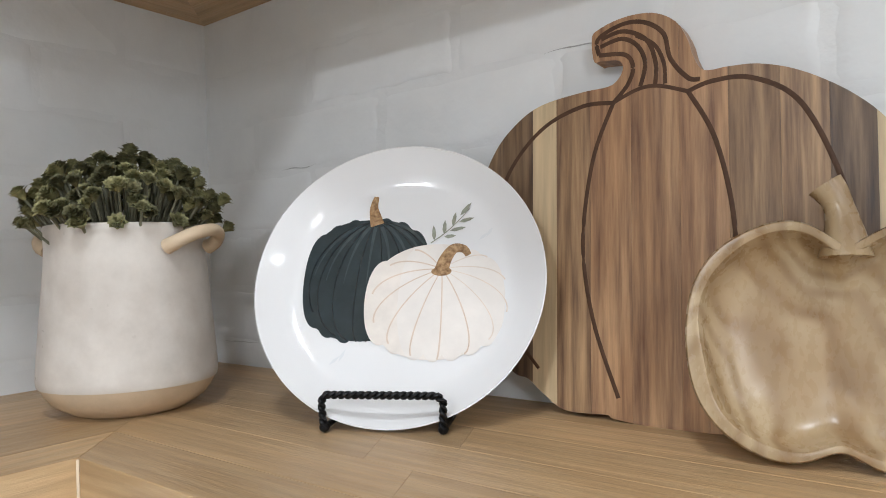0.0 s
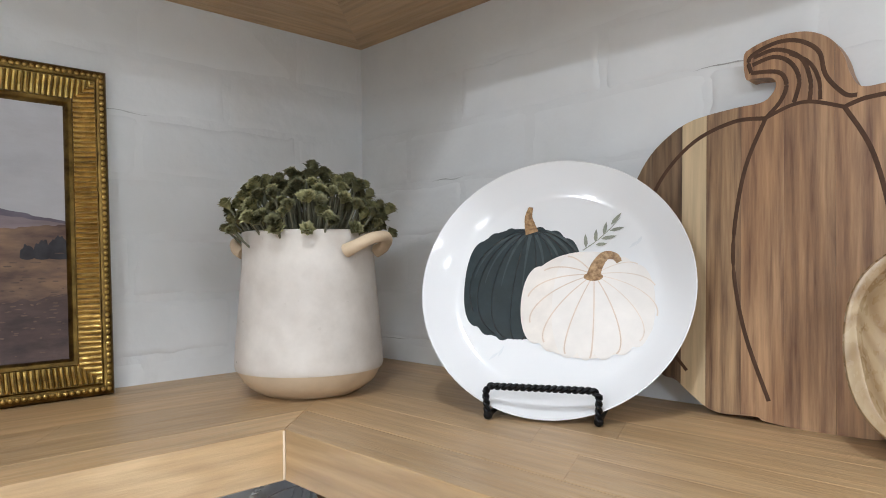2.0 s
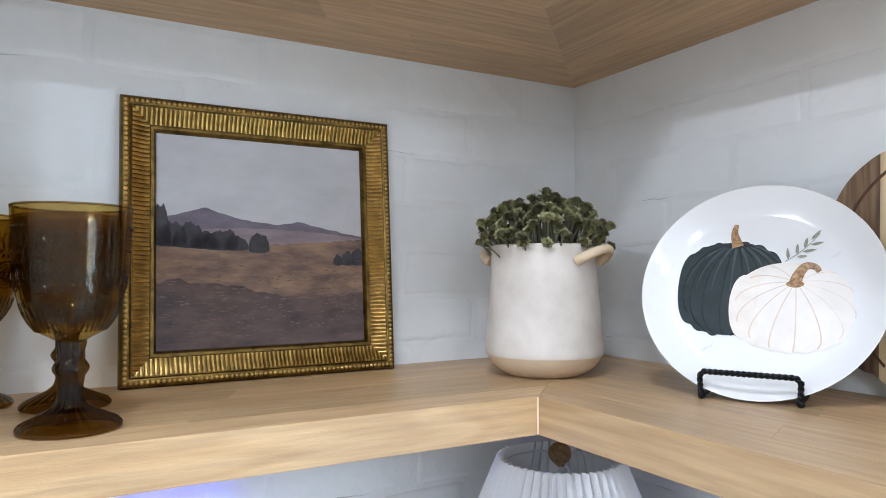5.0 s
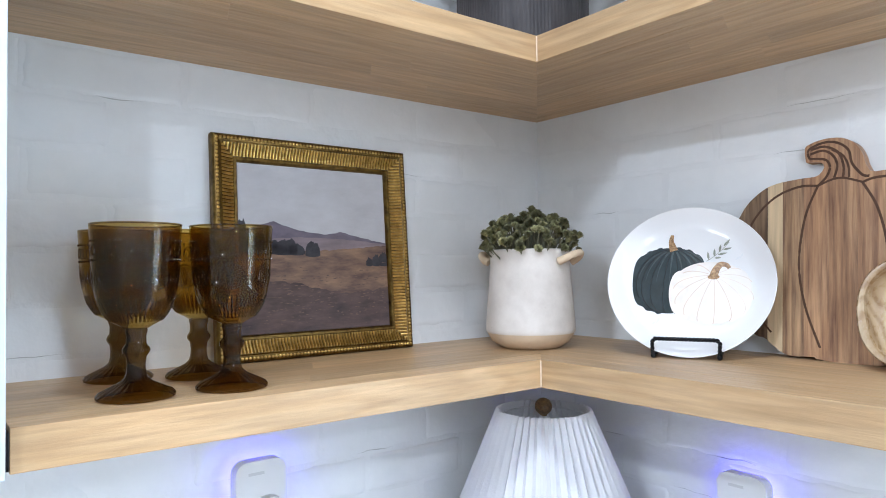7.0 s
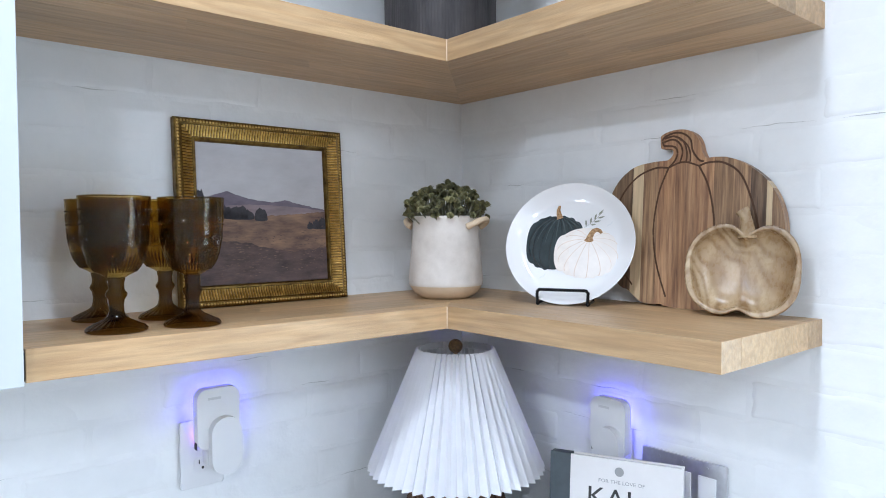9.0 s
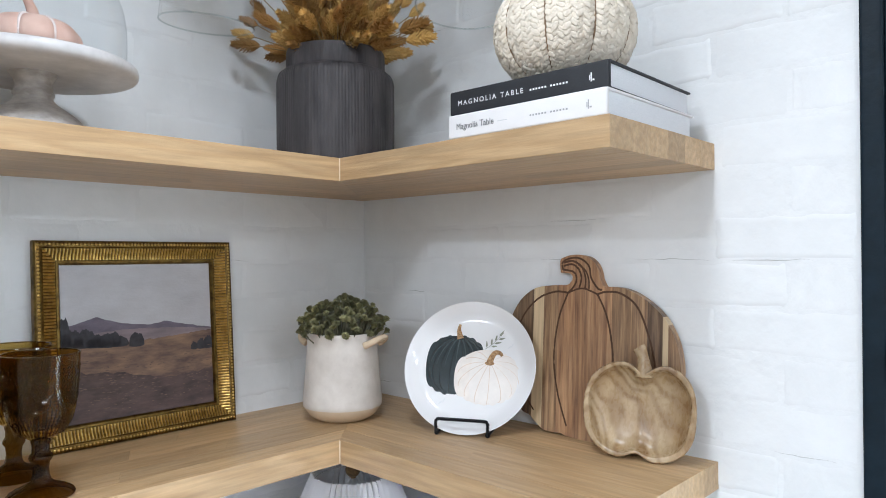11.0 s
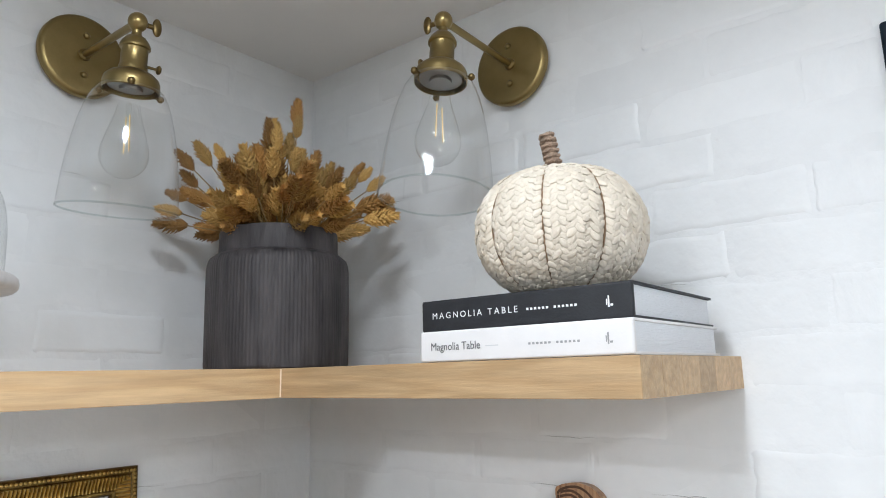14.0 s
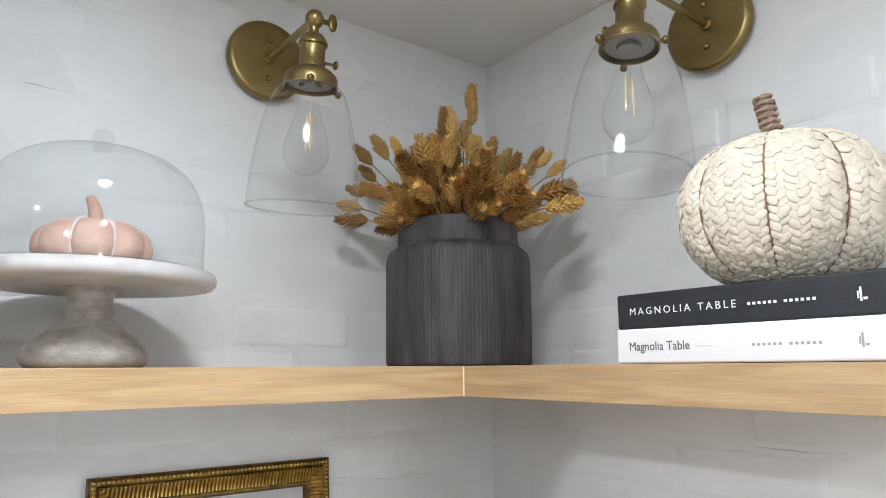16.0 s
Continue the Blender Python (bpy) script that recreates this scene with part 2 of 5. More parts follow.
def prism(poly, z0, z1, bevel=0.0, bm=None):
    """A slab of plan outline poly, from z0 to z1."""
    b = bmesh.new()
    lo = [b.verts.new((x, y, z0)) for x, y in poly]
    hi = [b.verts.new((x, y, z1)) for x, y in poly]
    n = len(poly)
    b.faces.new(lo)
    b.faces.new(hi)
    for i in range(n):
        b.faces.new((lo[i], lo[(i + 1) % n], hi[(i + 1) % n], hi[i]))
    bmesh.ops.recalc_face_normals(b, faces=b.faces)
    if bevel:
        bmesh.ops.bevel(b, geom=b.edges[:], offset=bevel, segments=2, affect="EDGES", profile=0.6)
    return join(bm, b)


def ball(r, loc=(0, 0, 0), scale=(1, 1, 1), u=12, v=8, bm=None):
    b = bmesh.new()
    bmesh.ops.create_uvsphere(b, u_segments=u, v_segments=v, radius=r)
    bmesh.ops.scale(b, vec=scale, verts=b.verts)
    bmesh.ops.translate(b, vec=loc, verts=b.verts)
    return join(bm, b)


# ---- the room ----
RX, RY = 4.2, -4.2
def setting(name, bm, mat, label, category):
    ob = part(name, bm, mat, None, label, smooth=False)
    return tagged(ob, label, category, kind="structure")


floor = setting("floor", box_bm(WX, RX, RY, WY, -0.05, 0.0), FLOOR, "wooden kitchen floor, far below the shelves", "floor")
ceiling = setting("ceiling", box_bm(WX - 0.15, RX, RY, WY + 0.2, CEIL, CEIL + 0.1), CEILING, "plain off-white painted flat ceiling", "ceiling")
wall_west = setting("wall_west", box_bm(WX - 0.15, WX, RY, WY + 0.2, 0, CEIL), MORTAR, "white painted brick wall with filled joints", "wall")
# the north wall has the window's opening
WIN = (0.998, 1.93, 0.98, 2.232)
nb = box_bm(WX, WIN[0], WY, WY + 0.2, 0, CEIL)
nb = box_bm(WIN[1], RX, WY, WY + 0.2, 0, CEIL, bm=nb)
nb = box_bm(WIN[0], WIN[1], WY, WY + 0.2, 0, WIN[2], bm=nb)
nb = box_bm(WIN[0], WIN[1], WY, WY + 0.2, WIN[3], CEIL, bm=nb)
wall_north = setting("wall_north", nb, MORTAR, "white painted brick wall with a dark-framed window", "wall")
setting("wall_east", box_bm(RX, RX + 0.1, RY, WY + 0.2, 0, CEIL), PLASTER, "plain grey painted far wall of the kitchen", "wall")
setting("wall_south", box_bm(WX - 0.15, RX + 0.1, RY - 0.1, RY, 0, CEIL), PLASTER, "plain grey painted wall behind the kitchen", "wall")


# ---- shelves: two L-shaped oak shelves mitred in the corner ----
def shelf(name, z0, z1, inner, tip_x, tip_y, left_x, y_end, label):
    ix, iy = inner
    t = thing(name, (0, 0, z0), label, "shelf", "oak corner shelves")
    h = z1 - z0
    n = 6
    rng = random.Random(name)
    # arm along x (on the north wall); the mitre runs from the inner corner to the wall corner
    for k in range(n):
        f0, f1 = k / n, (k + 1) / n
        ya0, ya1 = WY + (iy - WY) * f0, WY + (iy - WY) * f1
        xa0, xa1 = WX + (ix - WX) * f0, WX + (ix - WX) * f1
        yb0, yb1 = WY + (tip_y - WY) * f0, WY + (tip_y - WY) * f1
        cuts = [0.0, 1.0] if k in (0, n - 1) else [0.0, rng.uniform(0.25, 0.7), 1.0]
        for c0, c1 in zip(cuts, cuts[1:]):
            def at(fx, xa, ya, yb):
                return (xa + (tip_x - xa) * fx, ya + (yb - ya) * fx)
            poly = [at(c0, xa0, ya0, yb0), at(c1, xa0, ya0, yb0), at(c1, xa1, ya1, yb1), at(c0, xa1, ya1, yb1)]
            part("stave", prism(poly, 0, h, 0.0004 if k < n - 1 else 0.0010), OAK_X, t, smooth=False)
    for k in range(n):
        f0, f1 = k / n, (k + 1) / n
        ya0, ya1 = WY + (iy - WY) * f0, WY + (iy - WY) * f1
        xa0, xa1 = WX + (ix - WX) * f0, WX + (ix - WX) * f1
        xb0, xb1 = WX + (left_x - WX) * f0, WX + (left_x - WX) * f1
        cuts = [0.0, 1.0] if k in (0, n - 1) else [0.0, rng.uniform(0.25, 0.7), 1.0]
        for c0, c1 in zip(cuts, cuts[1:]):
            def at2(fy, xa, ya, xb):
                return (xa + (xb - xa) * fy, ya + (y_end - ya) * fy)
            poly = [at2(c0, xa0, ya0, xb0), at2(c1, xa0, ya0, xb0), at2(c1, xa1, ya1, xb1), at2(c0, xa1, ya1, xb1)]
            part("stave", prism(poly, 0, h, 0.0004 if k < n - 1 else 0.0010), OAK_Y, t, smooth=False)
    # the pale sliver of glue and bare wood at the inner mitre
    part("mitre_seam", box_bm(-0.0010, 0.0010, -0.0010, 0.0010, 0.001, h - 0.001, 0.0004), PALE_WOOD, t, "pale bare sliver of wood at the mitre", at=pose(ix + 0.0006, iy - 0.0006, 0, 0, 0, 45))
    return t


PALE_WOOD = material("bare_wood", (0.72, 0.57, 0.41), 0.6, vary=0.1, scale=80)
LOW, HIGH = 1.400, 1.874
shelf("lower_shelf", 1.3595, LOW, (0.2745, -0.2855), 0.788, -0.2905, 0.268, -0.937, "thick oak butcher-block corner shelf, lower of two")
shelf("upper_shelf", 1.835, HIGH, (0.2755, -0.2845), 0.786, -0.2905, 0.2755, -0.937, "thick oak butcher-block corner shelf, upper of two")

# ---- cabinet at the shelves' end ----
cab = thing("wall_cabinet", (0, 0, 1.360), "white painted wall cabinet with a slab door", "cabinet")
part("body", box_bm(WX + 0.001, 0.286, -1.749, -0.944, 0.001, 1.10, 0.001), CAB, cab, smooth=False)
part("face_frame", box_bm(0.2705, 0.290, -0.966, -0.942, 0.0, 1.10, 0.0012), CAB, cab, smooth=False)
door = part("door", box_bm(0.2705, 0.292, -1.52, -0.9695, 0.0, 1.06, 0.0015), CAB, cab, smooth=False)
part("door", box_bm(0.2705, 0.292, -1.75, -1.524, 0.0, 1.06, 0.0015), CAB, cab, smooth=False)
part("shelf_bracket", box_bm(0.232, 0.2672, -0.9424, -0.9375, 0.002, 0.036, 0.0006), BLACK_METAL, cab, "thin black metal shim at the shelf's end", smooth=False)

# ---- window ----
win = thing("window_1", (0, 0, 0), "dark painted steel window with a pale roman shade", "window", kind="structure")
x0, x1, z0, z1 = WIN
FRW = 0.0215
for nm, b in (("window_frame", (x0 - FRW, x0 + 0.0060, WY - 0.007, WY + 0.05, z0 - 0.03, z1 + 0.018)),
              ("window_frame", (x1 + 0.0005, x1 + FRW, WY - 0.007, WY + 0.05, z0 - 0.03, z1 + 0.018)),
              ("window_frame", (x0, x1, WY - 0.007, WY + 0.05, z1 + 0.0005, z1 + 0.018)),
              ("window_frame", (x0, x1, WY - 0.007, WY + 0.05, z0 - 0.03, z0 - 0.0005))):
    part(nm, box_bm(*b, 0.0050, 4), WIN_PAINT, win)
for b in ((x0 + 0.0062, x0 + 0.0125, WY - 0.001, WY + 0.06, z0, z1), (x1 - 0.009, x1, WY + 0.004, WY + 0.06, z0, z1),
          (x0 + 0.009, x1 - 0.009, WY + 0.030, WY + 0.06, z1 - 0.009, z1), (x0 + 0.009, x1 - 0.009, WY + 0.004, WY + 0.06, z0, z0 + 0.012)):
    part("sash", box_bm(*b, 0.002, 2), WIN_PAINT, win, smooth=False)
pane = part("pane", box_bm(x0 + 0.009, x1 - 0.009, WY + 0.075, WY + 0.079, z0 + 0.012, z1 - 0.009), GLASS, win, smooth=False)
pane.visible_shadow = False


def cloth(name, colour, through_):
    """Thin cloth that lets part of the daylight through."""
    m = material(name, colour, 0.9, vary=0.05, scale=30, bump=0.1, bump_scale=400)
    t = m.node_tree
    tl, mx = t.nodes.new("ShaderNodeBsdfTranslucent"), t.nodes.new("ShaderNodeMixShader")
    tl.inputs[0].default_value = (*colour, 1)
    mx.inputs[0].default_value = through_
    t.links.new(t.nodes["Principled BSDF"].outputs[0], mx.inputs[1])
    t.links.new(tl.outputs[0], mx.inputs[2])
    t.links.new(mx.outputs[0], t.nodes["Material Output"].inputs[0])
    return m


SHADE_CLOTH = cloth("shade_cloth", (0.80, 0.81, 0.83), 0.10)
STRIPE_CLOTH = cloth("shade_stripe_cloth", (0.68, 0.71, 0.75), 0.08)
blind = thing("roman_shade", (0, 0, 0), "pale roman shade of white cloth with soft grey bands", "window shade")
zz = z1 - 0.001
k = 0
while zz > 1.62:
    hgt = 0.075
    part("cloth_band", box_bm(x0 + 0.010, x1 - 0.010, WY + 0.010, WY + 0.014, zz - hgt, zz, 0.0), SHADE_CLOTH if k % 2 == 0 else STRIPE_CLOTH, blind, smooth=False)
    zz -= hgt
    k += 1
for j in range(3):
    part("fold", box_bm(x0 + 0.010, x1 - 0.010, WY - 0.012 - 0.005 * j, WY + 0.0095, zz - 0.028 + 0.018 * j, zz + 0.006 + 0.018 * j, 0.006, 3), SHADE_CLOTH if j % 2 else STRIPE_CLOTH, blind)


# ---- sconces ----
def bulb_profile():
    return [(0.0, -0.1070), (0.010, -0.1055), (0.020, -0.0995), (0.0270, -0.0900), (0.0300, -0.0780), (0.0290, -0.0660), (0.0245, -0.0500), (0.0190, -0.0330), (0.0150, -0.0190), (0.0135, -0.0100)]


FILAMENT = material("led_filament", (0.85, 0.62, 0.25), 0.5)
BULB_BASE = material("bulb_base", (0.30, 0.29, 0.27), 0.3, 1.0)


def sconce(swing, drop, side, tilt):
    """Built with its wall plate at the origin and its arm along +x; the head tilts about the swivel."""
    s = thing("wall_sconce", (0, 0, 0), "aged brass wall sconce with a clear glass bell shade", "wall lamp", "sconces over the shelves")
    part("backplate", join(None, lathe([(0, 0.0), (0.063, 0.0), (0.0652, 0.002), (0.0652, 0.010), (0.0627, 0.0135), (0.057, 0.0148), (0, 0.0150)], 64), pose(0, 0, 0, 0, 90, 0)), BRASS, s)
    for z in (-0.032, 0.032):
        b = lathe([(0, 0.0045), (0.003, 0.004), (0.0048, 0.0018), (0.0052, 0.0)], 20)
        part("screw", join(None, b, pose(0.015, 0, z, 0, 90, 0)), BRASS, s, "small domed brass screw")
    L, DROP = ARM, drop
    part("arm", join(tube([(0.014, 0, 0), (L - 0.008, 0, DROP + 0.001)], 0.0052, 16), lathe([(0.0095, 0), (0.009, 0.004), (0.0055, 0.007)], 20), pose(0.015, 0, 0, 0, 90, 0)), BRASS, s)
    z0 = DROP
    part("swivel", ball(0.0125, (L, 0, z0), (1, 1, 1.05), 20, 12, tube([(L, 0, z0), (L, 0, z0 - 0.03)], 0.0062, 16)), BRASS, s)
    wing = tube([(L, side * 0.010, z0), (L, side * 0.020, z0)], 0.0035, 10)
    wing = ball(0.0105, (L, side * 0.0255, z0 + 0.001), (0.32, 0.62, 1.25), 14, 10, wing)
    part("wing_screw", wing, BRASS_DARK, s, "dark brass wing screw")
    soc = [(0.0065, -0.016), (0.0075, -0.020), (0.0130, -0.0225), (0.0180, -0.0290), (0.0200, -0.0335), (0.0205, -0.0345), (0.0205, -0.0375), (0.0180, -0.039), (0.0176, -0.041), (0.0178, -0.063), (0.0190, -0.0645), (0.0192, -0.0685),
           (0.0200, -0.0705), (0.0290, -0.0745), (0.0350, -0.0800), (0.0372, -0.0850), (0.0376, -0.0900), (0.0376, -0.0975), (0.0362, -0.0985), (0.0345, -0.0890), (0.017, -0.0800)]
    part("socket_cup", lathe([(r * 0.94, z0 + z * 0.96) for r, z in soc], 40), BRASS, s)
    part("lamp_holder", lathe([(0.0, z0 - 0.080), (0.0280, z0 - 0.080), (0.0285, z0 - 0.0900), (0.0150, z0 - 0.0905), (0.0140, z0 - 0.0945), (0.0, z0 - 0.0945)], 28), BULB_BASE, s, "grey metal lamp holder")
    key = tube([(L, side * 0.018, z0 - 0.056), (L, side * 0.030, z0 - 0.056)], 0.002, 8)
    key = ball(0.0062, (L, side * 0.033, z0 - 0.056), (1, 0.55, 1), 14, 8, key)
    part("switch_key", key, BRASS_DARK, s, "small turn switch")
    for a in (100, 220, 340):
        ca, sa = math.cos(radians(a)), math.sin(radians(a))
        b = tube([(L + 0.034 * ca, 0.034 * sa, z0 - 0.093), (L + 0.042 * ca, 0.042 * sa, z0 - 0.093)], 0.0018, 8)
        b = ball(0.0048, (L + 0.043 * ca, 0.043 * sa, z0 - 0.093), (1, 1, 1), 12, 8, b)
        part("thumb_screw", b, BRASS_DARK, s)
    # glass bell, 2 mm thick
    bell = [(0.0310, -0.0890), (0.0365, -0.0905), (0.0418, -0.0955), (0.0475, -0.1055), (0.0530, -0.1210), (0.0580, -0.1400), (0.0628, -0.1640), (0.0668, -0.1900), (0.0698, -0.2165), (0.0715, -0.2385), (0.0720, -0.2535)]
    g = part("glass_shade", join(None, lathe([(r, z0 + z) for r, z in bell], 72), pose(L, 0, 0)), GLASS, s, "clear glass bell shade")
    rim = part("glass_rim", join(None, tube([(0.0718 * math.cos(i * math.pi / 36), 0.0718 * math.sin(i * math.pi / 36), z0 - 0.2535) for i in range(72)], 0.0014, 8, loop=True), pose(L, 0, 0)), GLASS_RIM, g)
    bu = part("bulb", join(None, lathe([(r, z0 - 0.104 + z) for r, z in bulb_profile()], 40), pose(L, 0, 0)), GLASS, s, "clear unlit filament bulb")
    for x in (-0.006, 0.006):
        part("filament", tube([(L + x, 0, z0 - 0.128), (L + x * 1.5, 0.002, z0 - 0.176)], 0.0009, 6), FILAMENT, bu)
    part("bulb_stem", tube([(L, 0, z0 - 0.112), (L, 0, z0 - 0.140)], lambda f: 0.0035 - 0.0018 * f, 10), GLASS, bu)
    # the turned pieces stand on the plate's axis: carry them to the arm's end, tilt the head, swing the arm
    head = Matrix.Translation((L, 0, z0)) @ Matrix.Rotation(radians(tilt), 4, "Y") @ Matrix.Translation((-L, 0, -z0))
    turn = Matrix.Rotation(radians(swing), 4, "Z")
    for ob in s.children:
        kind = ob.name.split(".")[0]
        if kind in ("backplate", "screw"):
            continue
        if kind in ("arm", "wing_screw"):
            ob.matrix_basis = turn
        elif kind in ("socket_cup", "lamp_holder"):
            ob.matrix_basis = turn @ head @ Matrix.Translation((L, 0, 0))
        else:
            ob.matrix_basis = turn @ head
    return s


ARM = 0.220
sconce(-5.5, -0.028, 1, 6.0).matrix_basis = pose(WX + 0.008, -0.4530, 2.357)
sconce(7.2, -0.018, -1, -7.0).matrix_basis = pose(0.4815, WY - 0.008, 2.349, 0, 0, -90)


# ---- goblets ----
def goblet():
    g = thing("goblet", (0, 0, 0), "embossed amber glass goblet on a knopped stem", "drinking glass", "amber goblets")
    outer = [(0.0, 0.0), (0.0365, 0.0), (0.0398, 0.0015), (0.0400, 0.004), (0.036, 0.0075), (0.026, 0.0125), (0.016, 0.0175), (0.0118, 0.022), (0.0095, 0.028), (0.0090, 0.036), (0.0100, 0.044), (0.0135, 0.0485), (0.0142, 0.051), (0.0135, 0.0535),
             (0.0100, 0.058), (0.0098, 0.066), (0.0112, 0.072), (0.0165, 0.077), (0.0265, 0.083), (0.0345, 0.094), (0.0400, 0.110), (0.0428, 0.128), (0.0442, 0.146), (0.0450, 0.164), (0.0458, 0.178), (0.0462, 0.1850)]
    inner = [(0.0446, 0.1852), (0.0440, 0.178), (0.0428, 0.160), (0.0405, 0.130), (0.0370, 0.110), (0.0310, 0.097), (0.020, 0.0885), (0.0, 0.086)]

    def ribbed(a, r, z):
        if 0.004 < z < 0.02:
            return r * (1 + 0.035 * math.cos(24 * a))
        if 0.022 < z < 0.046 or 0.056 < z < 0.074:
            return r * (1 + 0.07 * math.cos(8 * a))
        return r

    def bowl_r(z):
        for (r0, za), (r1, zb) in zip(outer, outer[1:]):
            if za <= z <= zb and zb > za:
                return r0 + (r1 - r0) * (z - za) / (zb - za)
        return outer[-1][0]

    def on_bowl(a, z, u, v):
        """A place u along and v up from the angle a and height z, on the bowl's outside."""
        r = bowl_r(z + v)
        b = a + u / r
        return (r * math.cos(b), r * math.sin(b), z + v)

    low = [(r, z) for r, z in outer if z <= 0.0721]
    up = [(r, z) for r, z in outer if z > 0.0721]
    fine_up = [(v.x, v.y) for v in smooth_line([(r, z, 0) for r, z in up], 4)]
    part("foot_and_stem", lathe(low + [(0.0108, 0.0735), (0.0, 0.0735)], 96, ribbed), AMBER_THICK, g, "thick dark amber foot and stem")
    part("bowl", lathe([(0.0, 0.0737), (0.0118, 0.0737)] + fine_up + inner, 96), AMBER, g)
    # pressed pattern: ribs, ringed medallions, beads and ovals
    ribs = None
    for k in range(42):
        a = 2 * math.pi * k / 42
        ribs = tube([on_bowl(a, 0.0825 + 0.0235 * f, 0, 0) for f in (0, 0.3, 0.6, 0.85, 1)], lambda f: 0.0014 - 0.0007 * f, 5, ribs)
    part("rib_band", ribs, AMBER_RELIEF, g, "pressed glass ribs")
    med = None
    for k in range(6):
        a = 2 * math.pi * k / 6
        for rad, w in ((0.0138, 0.0009), (0.0105, 0.0007), (0.0030, 0.0008)):
            med = tube([on_bowl(a, 0.1285, rad * math.cos(t * math.pi / 12), rad * math.sin(t * math.pi / 12)) for t in range(24)], w, 5, med, loop=True)
        for p in range(14):
            c, q = math.cos(2 * math.pi * p / 14), math.sin(2 * math.pi * p / 14)
            med = tube([on_bowl(a, 0.1285, 0.0045 * c, 0.0045 * q), on_bowl(a, 0.1285, 0.0088 * c, 0.0088 * q)], 0.0008, 5, med)
        for v in (-0.008, 0.0, 0.008):
            med = tube([on_bowl(a + math.pi / 6, 0.1285, (v + 0.0035 * math.cos(t * math.pi / 6)) * 0.8, 0.0035 * math.sin(t * math.pi / 6) - abs(v) * 0.5) for t in range(12)], 0.0006, 5, med, loop=True)
    part("medallion_band", med, AMBER_RELIEF, g, "pressed glass medallions")
    beads = None
    for zb in (0.1675, 0.1475):
        for k in range(48):
            beads = ball(0.0014, on_bowl(2 * math.pi * k / 48, zb, 0, 0), (1, 1, 1), 6, 5, beads)
    for k in range(20):
        beads = tube([on_bowl(2 * math.pi * k / 20, 0.1575, 0.0040 * math.cos(t * math.pi / 7), 0.0062 * math.sin(t * math.pi / 7)) for t in range(14)], 0.0008, 5, beads, loop=True)
    part("bead_band", beads, AMBER_RELIEF, g, "pressed glass beads and ovals")
    part("rim", tube([(0.0455 * math.cos(t * math.pi / 36), 0.0455 * math.sin(t * math.pi / 36), 0.1852) for t in range(72)], 0.0010, 6, loop=True), AMBER_RELIEF, g)
    return g


g1 = goblet()
g1.matrix_basis = pose(0.190, -0.815, LOW, 0, 0, 12)
copy_thing(g1, pose(0.200, -0.714, LOW, 0, 0, 40))
copy_thing(g1, pose(0.048, -0.801, LOW, 0, 0, 75))
copy_thing(g1, pose(0.090, -0.716, LOW, 0, 0, 20))

# ---- stoneware pot with a plant ----
GLAZE = material("cream_glaze", (0.65, 0.60, 0.545), 0.32, vary=0.12, scale=16, bump=0.12, bump_scale=25, fine=0.06, dark=(0.52, 0.465, 0.41))
CLAY = material("bare_clay", (0.62, 0.48, 0.33), 0.65, vary=0.1, scale=40, bump=0.1, bump_scale=90)
POT = (0.152, -0.182, LOW)
pot = thing("stoneware_pot", POT, "cream glazed stoneware pot with bare clay foot and loop handles", "pot")


def pot_r(z):
    rows = [(0.0, 0.045), (0.004, 0.054), (0.012, 0.0645), (0.022, 0.0715), (0.030, 0.0738), (0.045, 0.0732), (0.07, 0.0712), (0.10, 0.0685), (0.13, 0.0662), (0.150, 0.0655), (0.162, 0.0668)]
    for (a, ra), (b, rb) in zip(rows, rows[1:]):
        if z <= b:
            return ra + (rb - ra) * (z - a) / (b - a)
    return rows[-1][1]


foot = [(0.0, 0.0)] + [(pot_r(z), z) for z in (0.0, 0.003, 0.007, 0.012, 0.018, 0.024, 0.028)]
part("clay_foot", lathe(foot, 72), CLAY, pot, "bare buff clay foot")
glz = [(pot_r(z) + 0.0010, z) for z in (0.026, 0.029, 0.033, 0.042, 0.055, 0.07, 0.085, 0.10, 0.115, 0.13, 0.145, 0.156, 0.161)]
glz = [(pot_r(0.026) - 0.001, 0.0255)] + glz + [(0.0665, 0.1635), (0.0640, 0.1640), (0.0618, 0.160), (0.062, 0.10), (0.0, 0.095)]
part("glazed_body", lathe(glz, 72, lambda a, r, z: r * (1 + 0.004 * math.sin(2 * a + 9 * z) + 0.003 * math.sin(3 * a + 1))), GLAZE, pot)
for a in (20, 200):
    hl = smooth_line([(0.064, -0.027, 0.143), (0.073, -0.026, 0.147), (0.084, -0.016, 0.154), (0.089, 0.0, 0.157), (0.084, 0.016, 0.154), (0.073, 0.026, 0.147), (0.064, 0.027, 0.143)], 6)
    part("handle", tube(hl, lambda f: 0.0068 - 0.0012 * math.sin(math.pi * f), 14), CLAY, pot, "bare clay loop handle", at=pose(0, 0, 0, 0, 0, a))

# ---- plant in the pot ----
LEAF = material("sedum_green", (0.30, 0.275, 0.135), 0.6, vary=0.5, scale=170, rand=0.60, dark=(0.085, 0.090, 0.036))
STEM = material("sedum_stem", (0.15, 0.145, 0.095), 0.7, vary=0.3, scale=100)
SOIL = material("dark_moss", (0.02, 0.02, 0.012), 0.95, vary=0.5, scale=120, bump=0.6, bump_scale=200)


